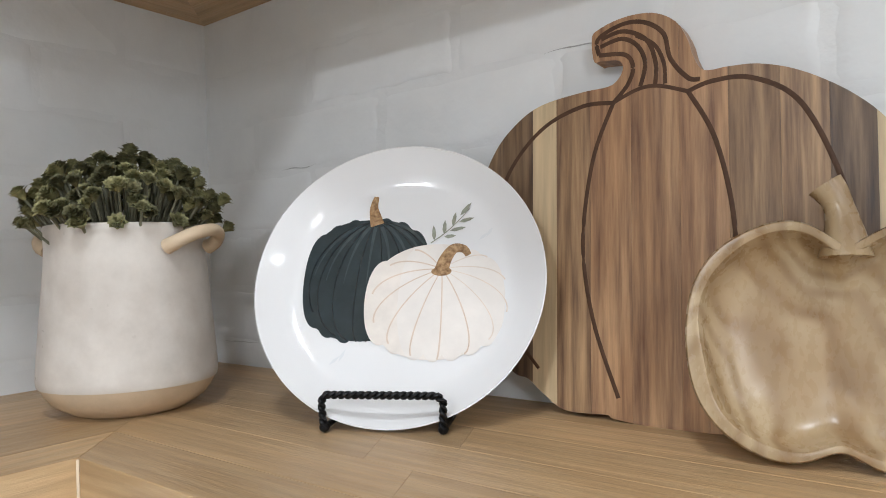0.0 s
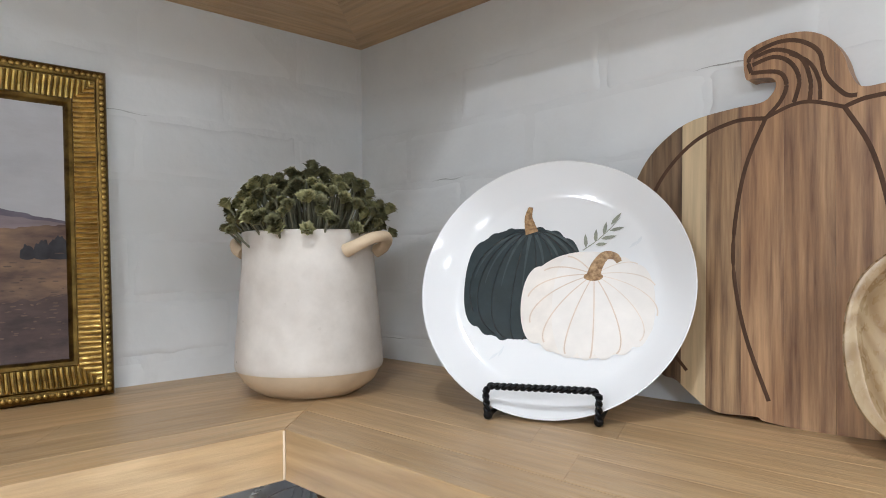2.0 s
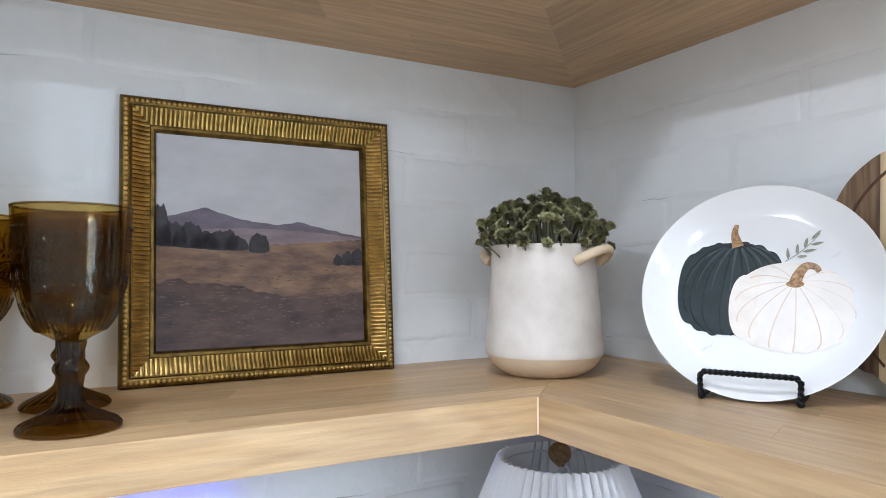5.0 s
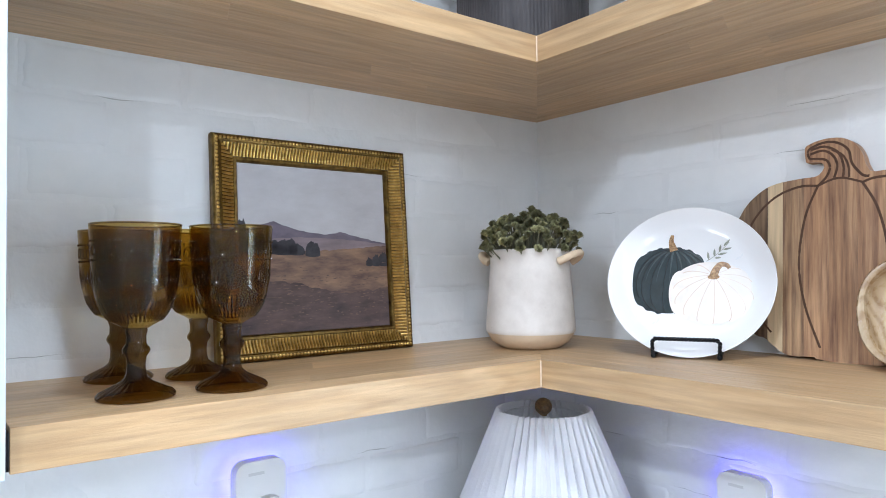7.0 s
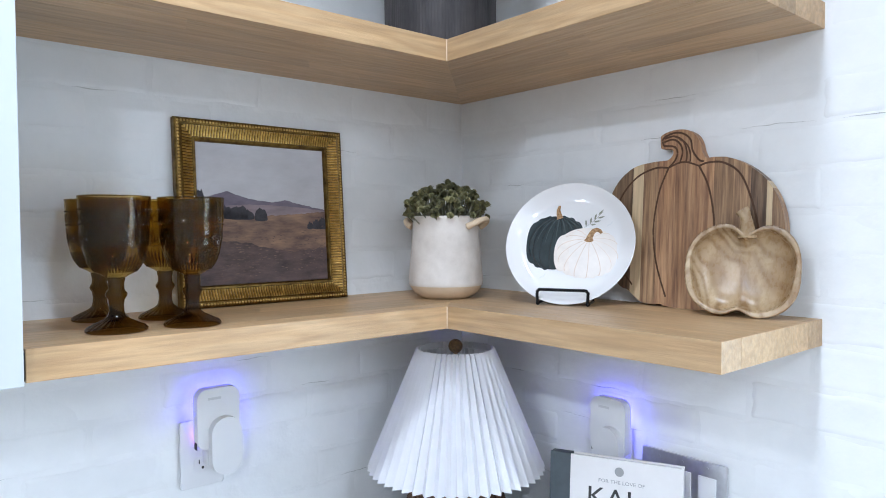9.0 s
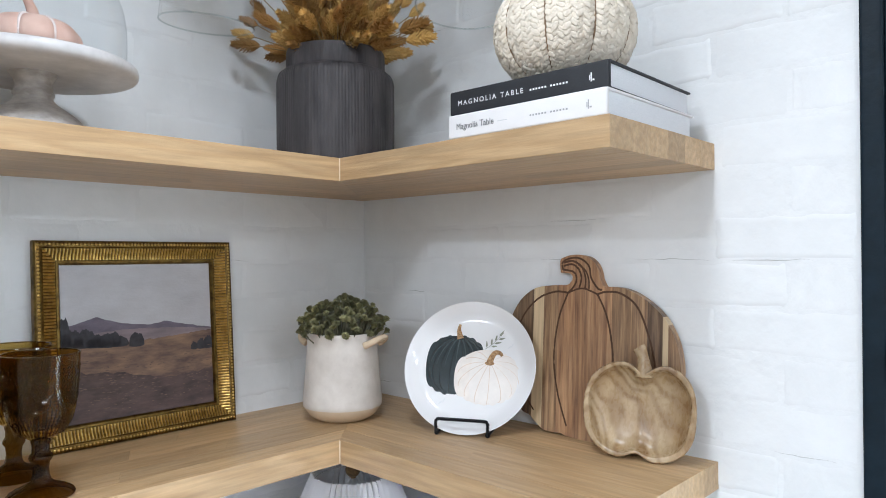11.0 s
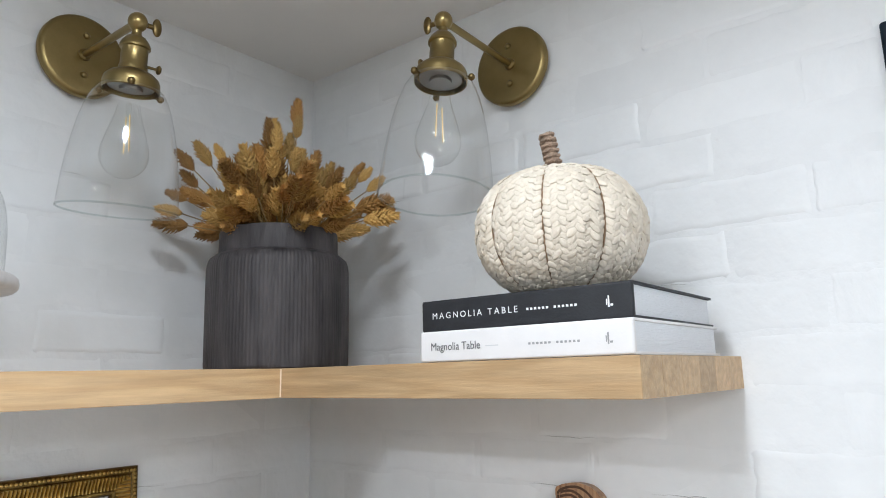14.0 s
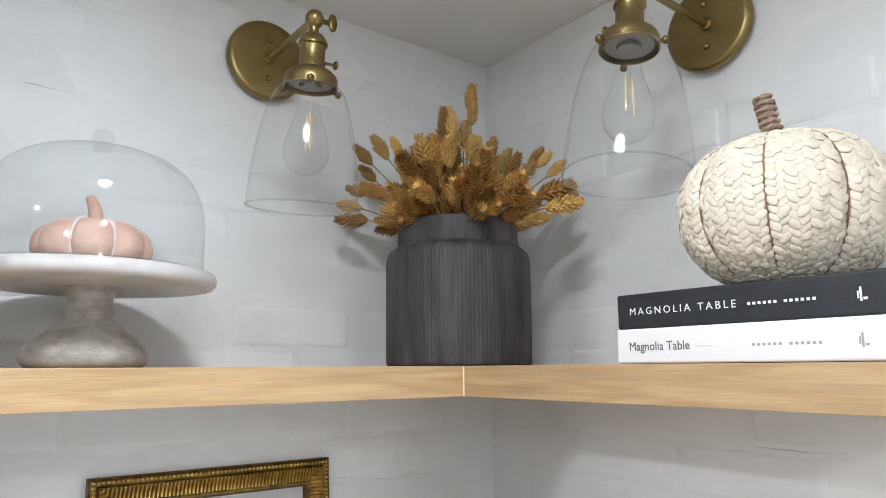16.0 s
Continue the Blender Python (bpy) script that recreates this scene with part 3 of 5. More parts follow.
def rosette(seed):
    rng = random.Random(seed)
    bm = bmesh.new()
    for tier, (n, r, z, w) in enumerate(((9, 0.0070, -0.0008, 0.0023), (8, 0.0060, 0.0008, 0.0022), (7, 0.0044, 0.0018, 0.0018), (5, 0.0026, 0.0025, 0.0014), (3, 0.0012, 0.0028, 0.0009))):
        for i in range(n):
            a = 2 * math.pi * (i + 0.5 * tier) / n + rng.uniform(-0.15, 0.15)
            ca, sa = math.cos(a), math.sin(a)
            rr, lift = r * rng.uniform(0.85, 1.12), rng.uniform(0.0005, 0.0018)
            p = lambda u, v, h: bm.verts.new((u * ca - v * sa, u * sa + v * ca, z + h))
            b0, l, rt, tip, mid = p(0.0006, 0, -0.0062 if tier < 2 else -0.002), p(rr * 0.62, w, lift * 0.6), p(rr * 0.62, -w, lift * 0.6), p(rr, 0, lift), p(rr * 0.6, 0, lift * 0.6 - 0.0008)
            bm.faces.new((b0, mid, l)), bm.faces.new((b0, rt, mid)), bm.faces.new((l, mid, tip)), bm.faces.new((mid, rt, tip))
    me = bpy.data.meshes.new("flower_head")
    bm.to_mesh(me)
    bm.free()
    me.materials.append(LEAF)
    return me


plant = thing("artificial_plant", (POT[0], POT[1], POT[2] + 0.098), "bushy green sedum-like artificial plant with rosette heads", "plant")
ROSETTES = [rosette(i) for i in range(4)]
part("moss", lathe([(0.0, 0.030), (0.03, 0.040), (0.055, 0.028), (0.0605, 0.0), (0.0, 0.0)], 32), SOIL, plant, "dark moss filling")
rng = random.Random(5)
count = 190
for i in range(count):
    f = (i + 0.5) / count
    el = math.asin(1 - f * 1.07)
    a = i * 2.39996 + rng.uniform(-0.25, 0.25)
    k = rng.uniform(0.84, 1.03) if i % 9 else rng.uniform(1.02, 1.10)
    x, y = 0.082 * k * math.cos(el) * math.cos(a), 0.082 * k * math.cos(el) * math.sin(a)
    z = 0.071 + 0.057 * k * math.sin(el) + rng.uniform(-0.004, 0.004)
    sc = rng.uniform(0.95, 1.45)
    lean = radians(46) * math.cos(el) + rng.uniform(-0.2, 0.2)
    m = pose(x, y, z) @ Matrix.Rotation(a, 4, "Z") @ Matrix.Rotation(lean, 4, "Y") @ Matrix.Rotation(rng.uniform(0, 6), 4, "Z") @ Matrix.Scale(sc, 4)
    part("flower_head", ROSETTES[i % 4], None, plant, at=m)
    low = Vector((x * 0.35, y * 0.35, 0.032))
    top = m @ Vector((0, 0, -0.0058))
    part("stem", tube([tuple(low), tuple(low.lerp(top, 0.55) + Vector((0, 0, -0.006))), tuple(top)], lambda f: 0.0016 - 0.0005 * f, 5), STEM, plant)

# ---- landscape picture in a gilt frame ----
GILT = material("antique_gilt", (0.58, 0.40, 0.125), 0.32, 1.0, vary=0.55, scale=70, bump=0.2, bump_scale=120, dark=(0.30, 0.19, 0.058), fine=0.1)
GILT_BASE = material("gilt_base", (0.20, 0.125, 0.035), 0.40, 1.0, vary=0.6, scale=60, bump=0.2, bump_scale=120, dark=(0.07, 0.04, 0.015))
FW, FH, RAIL = 0.337, 0.336, 0.0395
pic = thing("framed_landscape", (0.0012, -0.4965, LOW), "square landscape painting in an antique gilt reeded frame", "picture", rot=(-4.0, 0, 90))
PROF = [(0.0, 0.0), (0.0, 0.013), (0.0015, 0.0155), (0.0035, 0.0165), (0.0085, 0.0165), (0.0105, 0.0150), (0.0120, 0.0165), (0.0165, 0.0150), (0.0225, 0.0112), (0.0285, 0.0090), (0.0320, 0.0088), (0.0330, 0.0102), (0.0365, 0.0102), (0.0380, 0.0085), (RAIL, 0.0050), (RAIL, 0.0)]


def prof_d(w):
    for (a, da), (b, db) in zip(PROF[1:], PROF[2:]):
        if a <= w <= b and b > a:
            return da + (db - da) * (w - a) / (b - a)
    return 0.01


def frame_xz(side, s, w):
    """A place on the frame: s along a side from its middle, w in from the outer edge."""
    hx, hz = FW / 2, FH / 2
    return {0: (s, w), 1: (hx - w, hz + s), 2: (-s, 2 * hz - w), 3: (-hx + w, hz - s)}[side]


for side in range(4):
    half = (FW if side % 2 == 0 else FH) / 2
    bm = bmesh.new()
    rows = []
    for sgn in (-1, 1):
        rows.append([bm.verts.new((frame_xz(side, sgn * (half - w), w)[0], -d, frame_xz(side, sgn * (half - w), w)[1])) for w, d in PROF])
    n = len(PROF)
    for i in range(n):
        j = (i + 1) % n
        bm.faces.new((rows[0][i], rows[0][j], rows[1][j], rows[1][i]))
    bm.faces.new(rows[0]), bm.faces.new(rows[1])
    rail = part("frame_rail", bm, GILT_BASE, pic)
    bm = None
    pitch = 0.0052
    k = int((half - 0.016) / pitch)
    for i in range(-k, k + 1):
        s = i * pitch
        w1 = min(0.0315, half - abs(s))
        if w1 < 0.016:
            continue
        pts = []
        for f in (0, 0.25, 0.5, 0.75, 1):
            w = 0.0130 + (w1 - 0.0130) * f
            x, z = frame_xz(side, s, w)
            pts.append((x, -prof_d(w) - 0.0006, z))
        bm = tube(pts, 0.0019, 6, bm)
    part("reeding", bm, GILT, rail, "worn bright gilt ribs")
    bm = None
    k = int((half - 0.006) / 0.0058)
    for i in range(-k, k + 1):
        x, z = frame_xz(side, i * 0.0058, 0.0060)
        bm = ball(0.0023, (x, -0.0166, z), (1, 0.7, 1), 7, 5, bm)
    part("beading", bm, GILT, rail)

SKY_PAINT = material("painted_sky", (0.52, 0.515, 0.535), 0.6, vary=0.10, scale=9, stretch=(1, 1, 2.2), bump=0.1, bump_scale=150, dark=(0.44, 0.43, 0.445))
HILL_PAINT = material("painted_hills", (0.155, 0.13, 0.165), 0.6, vary=0.3, scale=30, stretch=(1, 1, 2), bump=0.1, bump_scale=150)
HAZE_PAINT = material("painted_haze", (0.25, 0.20, 0.215), 0.6, vary=0.25, scale=25, stretch=(0.7, 1, 3), bump=0.1, bump_scale=150)
FIELD_PAINT = material("painted_field", (0.235, 0.145, 0.092), 0.6, vary=0.5, scale=42, stretch=(0.5, 1, 1.8), bump=0.25, bump_scale=120, dark=(0.088, 0.055, 0.050))
FORE_PAINT = material("painted_foreground", (0.100, 0.066, 0.058), 0.6, vary=0.5, scale=38, stretch=(0.55, 1, 1.6), bump=0.25, bump_scale=120, dark=(0.040, 0.027, 0.030))
TREE_PAINT = material("painted_trees", (0.045, 0.042, 0.050), 0.6, vary=0.4, scale=80, bump=0.1, bump_scale=150)
DAB_PAINT = material("painted_dabs", (0.160, 0.105, 0.080), 0.6, vary=0.4, scale=60, bump=0.3, bump_scale=120)
IW = FW / 2 - RAIL + 0.002
B0, B1 = RAIL - 0.002, FH - RAIL + 0.002
part("canvas", box_bm(-IW, IW, -0.0035, -0.0005, B0, B1), SKY_PAINT, pic, "dull grey-lilac painted sky", smooth=False)


def paint_layer(name, mat, top, bottom, lift, label="", steps=90):
    """A flat layer of paint between two height lines over the picture's width."""
    bm = bmesh.new()
    a, b = [], []
    for i in range(steps + 1):
        f = i / steps
        x = -IW + 2 * IW * f
        a.append(bm.verts.new((x, -0.0035 - lift, B0 + (B1 - B0) * top(f))))
        b.append(bm.verts.new((x, -0.0035 - lift, B0 + (B1 - B0) * bottom(f))))
    for i in range(steps):
        bm.faces.new((b[i], b[i + 1], a[i + 1], a[i]))
    return part(name, bm, mat, pic, label, smooth=False)


def rough(f, s, amp):
    return amp * noise.noise((f * s, s * 0.37, 0.0)) + 0.5 * amp * noise.noise((f * s * 2.7, s, 3.0))


def bump_at(f, c, w, h):
    return h * max(0.0, 1 - abs((f - c) / w)) ** 1.15


paint_layer("hills", HILL_PAINT, lambda f: 0.568 + bump_at(f, 0.22, 0.34, 0.098) + bump_at(f, 0.66, 0.34, 0.055) - 0.03 * f + rough(f, 14, 0.006), lambda f: 0.40, 0.0003, "mauve hills")
paint_layer("haze", HAZE_PAINT, lambda f: 0.545 - 0.02 * f + 0.03 * math.sin(3.1 * f) + rough(f, 9, 0.01), lambda f: 0.38, 0.0006)
paint_layer("field", FIELD_PAINT, lambda f: 0.475 + 0.05 * f * f + rough(f, 30, 0.008), lambda f: 0.0, 0.0009, "russet painted meadow")
paint_layer("foreground", FORE_PAINT, lambda f: 0.27 + 0.05 * math.sin(5 * f + 1) + rough(f, 9, 0.03), lambda f: 0.0, 0.0012)


def painted_tree(cx, w, h, base, seed):
    bm = bmesh.new()
    n = 26
    lo, hi = [], []
    for i in range(n + 1):
        u = i / n
        e = (max(0, 1 - (2 * u - 1) ** 2)) ** 0.45
        x = -IW + 2 * IW * (cx + w * (u - 0.5))
        hi.append(bm.verts.new((x, -0.0050, B0 + (B1 - B0) * (base + h * e * (1 + 0.30 * noise.noise((u * 5, seed, 0)) + 0.14 * noise.noise((u * 17, seed, 5)))))))
        lo.append(bm.verts.new((x, -0.0050, B0 + (B1 - B0) * (base - 0.012 * e))))
    for i in range(n):
        bm.faces.new((lo[i], lo[i + 1], hi[i + 1], hi[i]))
    part("tree", bm, TREE_PAINT, pic, "dark painted tree clump", smooth=False)


for i, (c, w, h, b) in enumerate(((0.02, 0.10, 0.17, 0.49), (0.07, 0.14, 0.10, 0.485), (0.15, 0.15, 0.105, 0.48), (0.22, 0.14, 0.07, 0.475), (0.29, 0.16, 0.095, 0.47), (0.355, 0.12, 0.065, 0.47), (0.465, 0.10, 0.095, 0.46), (0.86, 0.05, 0.045, 0.40), (0.91, 0.06, 0.06, 0.40), (0.965, 0.08, 0.075, 0.40))):
    painted_tree(c, w, h, b, i * 3.1)
bm = None
rng = random.Random(8)
for i in range(320):
    fx, fz = rng.uniform(0.02, 0.98), rng.betavariate(2, 2.2) * 0.42 + 0.03
    w, h = rng.uniform(0.0012, 0.0060) * (0.5 + fz), rng.uniform(0.0003, 0.0009)
    x, z = -IW + 2 * IW * fx, B0 + (B1 - B0) * fz
    w = min(w, IW - abs(x))
    b = bmesh.new()
    b.faces.new([b.verts.new((x + w * math.cos(t) , -0.0050, z + h * math.sin(t) + 0.2 * h * math.sin(3 * t + i))) for t in [k * math.pi / 4 for k in range(8)]])
    bm = join(bm, b)
part("dabs", bm, DAB_PAINT, pic, "pale russet dabs of paint", smooth=False)

# ---- plate with painted pumpkins on a wire easel ----
CERAMIC = material("white_ceramic", (0.79, 0.785, 0.785), 0.12, vary=0.015, scale=8, coat=0.3)
plate = thing("pumpkin_plate", (0.3928, -0.0919, 1.5134), "round white ceramic plate printed with two pumpkins", "plate", rot=(68, 0, 26.6))
PB = -0.0170
part("dish", lathe([(0.0, PB), (0.087, PB), (0.093, PB + 0.0012), (0.100, PB + 0.0045), (0.108, PB + 0.0095), (0.1155, PB + 0.0150), (0.1185, PB + 0.0172), (0.1195, PB + 0.0168), (0.1190, PB + 0.0150), (0.112, PB + 0.008), (0.095, PB - 0.002), (0.075, PB - 0.0045), (0.070, PB - 0.0062), (0.066, PB - 0.0045), (0.0, PB - 0.0045)], 96), CERAMIC, plate)


def decal(name, pts, lift, mat, parent, label=""):
    bm = bmesh.new()
    bm.faces.new([bm.verts.new((x, y, PB + lift)) for x, y in pts])
    bmesh.ops.triangulate(bm, faces=bm.faces)
    return part(name, bm, mat, parent, label, smooth=False)


def ell(cx, cy, a, b, p=2.0, n=40, skew=0.0):
    out = []
    for i in range(n):
        t = 2 * math.pi * i / n
        c, s = math.cos(t), math.sin(t)
        y = b * math.copysign(abs(s) ** (2 / p), s)
        out.append((cx + a * math.copysign(abs(c) ** (2 / p), c) + skew * y, cy + y))
    return out


def ribbon(line, w0, w1):
    """A flat tapering stroke along a plane line."""
    pts = [Vector((p[0], p[1])) for p in line]
    left, right = [], []
    for i, p in enumerate(pts):
        d = (pts[min(i + 1, len(pts) - 1)] - pts[max(i - 1, 0)]).normalized()
        f = i / (len(pts) - 1)
        w = (w0 + (w1 - w0) * f) / 2
        left.append((p.x - d.y * w, p.y + d.x * w))
        right.append((p.x + d.y * w, p.y - d.x * w))
    return left + right[::-1]


def plane_line(pts, n=8):
    return [(v.x, v.y) for v in smooth_line([(x, y, 0) for x, y in pts], n)]


INK = material("slate_print", (0.022, 0.033, 0.036), 0.14, vary=0.25, scale=60, coat=0.3)
INK_DEEP = material("slate_print_deep", (0.010, 0.016, 0.018), 0.14, coat=0.3)
INK_LIGHT = material("slate_print_light", (0.045, 0.062, 0.066), 0.14, vary=0.3, scale=90, coat=0.3)
CREAM = material("cream_print", (0.80, 0.75, 0.70), 0.14, vary=0.06, scale=40, coat=0.3)
CREAM_TAN = material("cream_print_tan", (0.74, 0.61, 0.50), 0.14, vary=0.12, scale=60, coat=0.3)
CREAM_MID = material("cream_print_mid", (0.79, 0.725, 0.66), 0.14, vary=0.08, scale=60, coat=0.3)
CREAM_LINE = material("cream_print_line", (0.66, 0.53, 0.43), 0.14, vary=0.2, scale=90, coat=0.3)
STALK = material("stalk_print", (0.42, 0.26, 0.13), 0.14, vary=0.5, scale=250, coat=0.3, dark=(0.16, 0.08, 0.035))
SAGE = material("sage_print", (0.30, 0.31, 0.25), 0.14, vary=0.3, scale=120, coat=0.3)
PALE_PRINT = material("pale_print", (0.72, 0.73, 0.74), 0.14, coat=0.3)
# slate pumpkin, lobes from the sides to the middle


def seam_line(cx, cy, a, b, tilt, lon, shift=0.0):
    """A meridian of a pumpkin whose stalk leans towards the viewer by tilt degrees."""
    out = []
    ct, st_ = math.cos(radians(tilt)), math.sin(radians(tilt))
    for k in range(1, 34):
        th = math.pi * k / 36
        x, y, z = math.sin(th) * math.sin(radians(lon)), math.cos(th), math.sin(th) * math.cos(radians(lon))
        if y * st_ + z * ct < 0.02 and k > 6:
            break
        out.append((cx + a * x + shift * math.cos(th / 2), cy + b * (y * ct - z * st_)))
    return out


PX, PY, PA, PBH = -0.0300, 0.0050, 0.0555, 0.0550
dp = decal("slate_pumpkin", ell(PX, PY, PA * 0.975, PBH * 0.97, 2.45, 64), 0.00012, INK, plate, "dark slate-blue printed pumpkin")
for i, (dx, a, b) in enumerate(((-0.0385, 0.0165, 0.0420), (0.0385, 0.0165, 0.0430), (-0.0275, 0.0165, 0.0500), (0.0275, 0.0165, 0.0510), (-0.0135, 0.0155, 0.0545), (0.0135, 0.0155, 0.0550), (0.0, 0.0120, 0.0535))):
    decal("lobe", ell(PX + dx, PY - 0.0005, a * 0.95, b, 2.2), 0.00022 + i * 0.00006, INK, dp)
for k, lon in enumerate((-78, -56, -35, -13, 9, 31, 53, 75)):
    decal("rib_line", ribbon(seam_line(PX, PY, PA * 0.97, PBH * 0.98, 16, lon, 0.006), 0.0009, 0.0013), 0.00068, INK_DEEP, dp)
    decal("sheen", ribbon(seam_line(PX, PY, PA * 0.97, PBH * 0.98, 16, lon + 9, 0.006)[2:16], 0.0034, 0.0006), 0.00066, INK_LIGHT, dp)
decal("stalk", ribbon(plane_line([(-0.0235, 0.0530), (-0.0262, 0.0620), (-0.0278, 0.0700), (-0.0262, 0.0800)]), 0.0125, 0.0044), 0.0009, STALK, dp, "brown printed stalk")
# cream pumpkin in front
QX, QY, QA, QB = 0.0285, -0.0150, 0.0580, 0.0500
wp = decal("cream_pumpkin", ell(QX, QY, QA * 0.97, QB * 0.975, 2.15, 64), 0.00075, CREAM_MID, plate, "creamy white printed pumpkin")
for i, (dx, a, b) in enumerate(((-0.0420, 0.0165, 0.0360), (0.0420, 0.0165, 0.0370), (-0.0285, 0.0175, 0.0430), (0.0300, 0.0170, 0.0440), (-0.0135, 0.0170, 0.0480), (0.0160, 0.0165, 0.0485), (0.0015, 0.0150, 0.0495))):
    decal("lobe", ell(QX + dx, QY - 0.001, a * 0.95, b, 2.1), 0.00085 + i * 0.00005, CREAM_MID if dx < -0.02 else CREAM, wp)
for k, lon in enumerate((-150, -122, -95, -70, -46, -22, 2, 27, 52, 78, 104, 132)):
    ln = seam_line(QX, QY, QA * 0.97, QB * 0.97, 57, lon, 0.006)
    if len(ln) < 4:
        continue
    decal("rib_shade", ribbon(ln, 0.0010, 0.0016), 0.00122, CREAM_MID if lon > 30 else CREAM_TAN, wp)
    decal("rib_line", ribbon(ln, 0.0004, 0.0006), 0.00128, CREAM_LINE if lon < 40 else CREAM_TAN, wp)
decal("stalk_foot", ell(0.0340, 0.0095, 0.0085, 0.0040, 2, 20), 0.00135, STALK, wp)
decal("stalk", ribbon(plane_line([(0.0335, 0.0085), (0.0370, 0.0200), (0.0435, 0.0290), (0.0520, 0.0285), (0.0560, 0.0230)]), 0.0125, 0.0050), 0.0014, STALK, wp, "curved brown printed stalk")
decal("sprig_stem", ribbon(plane_line([(0.0240, 0.0350), (0.036, 0.0440), (0.047, 0.0550), (0.0560, 0.0660)]), 0.0009, 0.0005), 0.0010, SAGE, plate, "sage green printed sprig")
for x, y, a, ln in ((0.0262, 0.0440, 95, 0.014), (0.0350, 0.0490, 88, 0.013), (0.0430, 0.0560, 80, 0.013), (0.0525, 0.0650, 52, 0.015), (0.0465, 0.0470, 12, 0.014), (0.0535, 0.0550, 15, 0.013), (0.040, 0.0405, 5, 0.010)):
    ca, sa = math.cos(radians(a)), math.sin(radians(a))
    decal("leaf", [(x + u * ca - v * sa, y + u * sa + v * ca) for u, v in ((-ln / 2, 0), (-ln / 5, 0.0017), (ln / 5, 0.0014), (ln / 2, 0), (ln / 5, -0.0014), (-ln / 5, -0.0017))], 0.0011, SAGE, plate)
for x, y, a in ((-0.050, -0.064, 40), (-0.044, -0.060, 65), (0.068, 0.040, 40), (0.073, 0.044, 60)):
    ca, sa = math.cos(radians(a)), math.sin(radians(a))
    decal("faint_leaf", [(x + u * ca - v * sa, y + u * sa + v * ca) for u, v in ((-0.006, 0), (0, 0.0014), (0.006, 0), (0, -0.0014))], 0.0003, PALE_PRINT, plate)

easel = thing("plate_easel", (0.4125, -0.1335, LOW), "small black twisted wire plate easel", "plate stand", rot=(0, 0, 26.6))


def twisted(points, r, turns, bm=None):
    """Two strands laid round each other along a line."""
    line = [Vector(p) for p in points]
    for ph in (0, math.pi):
        out = []
        dist = 0.0
        for i, p in enumerate(line):
            if i:
                dist += (p - line[i - 1]).length
            d = (line[min(i + 1, len(line) - 1)] - line[max(i - 1, 0)]).normalized()
            s = d.cross(Vector((0, 1, 0.02))).normalized()
            u = s.cross(d)
            t = ph + 2 * math.pi * turns * dist
            out.append(p + r * 0.85 * (math.cos(t) * s + math.sin(t) * u))
        bm = tube(out, r, 7, bm)
    return bm


def dense(pts, step=0.0009):
    out = []
    for a, b in zip(pts, pts[1:]):
        a, b = Vector(a), Vector(b)
        n = max(1, int((b - a).length / step))
        out += [a.lerp(b, i / n) for i in range(n)]
    return out + [Vector(pts[-1])]


EH = 0.0450
part("front_bar", twisted(dense([(-EH, 0, 0.0045), (-EH - 0.001, -0.001, 0.024), (-EH + 0.003, -0.001, 0.0285), (EH - 0.003, -0.001, 0.0285), (EH + 0.001, -0.001, 0.024), (EH, 0, 0.0045)]), 0.00175, 95), BLACK_METAL, easel)
for sx in (-1, 1):
    part("foot", ball(0.004, (sx * EH, 0.002, 0.0042), (1, 1.2, 1), 12, 8, tube([(sx * EH, 0, 0.0042), (sx * EH, 0.055, 0.0042)], 0.0026, 10)), BLACK_METAL, easel)
    part("rear_leg", tube([(sx * EH, 0.050, 0.004), (sx * EH * 0.8, 0.092, 0.10), (sx * EH * 0.4, 0.104, 0.13)], 0.0024, 8), BLACK_METAL, easel)
part("rear_leg", tube([(0, 0.104, 0.13), (0, 0.128, 0.0028)], 0.0024, 8, tube([(-EH * 0.42, 0.104, 0.13), (EH * 0.42, 0.104, 0.13)], 0.0024, 8)), BLACK_METAL, easel)

# ---- pumpkin-shaped serving board ----
ACACIA = material("acacia", (0.40, 0.255, 0.138), 0.40, vary=0.40, scale=10, stretch=(16, 16, 0.9), bump=0.06, bump_scale=40, rand=0.14, dark=(0.150, 0.085, 0.052), fine=0.06)
ACACIA_DARK = material("acacia_dark", (0.27, 0.175, 0.100), 0.40, vary=0.40, scale=10, stretch=(16, 16, 0.9), bump=0.06, bump_scale=40, rand=0.12, dark=(0.085, 0.052, 0.036), fine=0.06)
ACACIA_RED = material("acacia_red", (0.48, 0.290, 0.155), 0.40, vary=0.32, scale=10, stretch=(16, 16, 0.9), bump=0.06, bump_scale=40, rand=0.10, dark=(0.20, 0.105, 0.062), fine=0.06)
SAPWOOD = material("acacia_sapwood", (0.62, 0.47, 0.29), 0.42, vary=0.2, scale=10, stretch=(16, 16, 0.9), rand=0.05)
figure(ACACIA, 4.0, (6, 6, 0.6), 36.0, 0.45, (0.55, 0.47, 0.42))
figure(ACACIA_DARK, 4.0, (8, 8, 0.7), 40.0, 0.65, (0.42, 0.37, 0.34))
figure(ACACIA_RED, 4.0, (5, 5, 0.5), 30.0, 0.40, (0.62, 0.50, 0.43))
BURNT = material("burnt_groove", (0.085, 0.040, 0.020), 0.7, vary=0.3, scale=90)
board = thing("pumpkin_board", (0.580, -0.0150, LOW), "acacia serving board cut and engraved as a pumpkin", "serving board", rot=(-3.3, 0, 0))
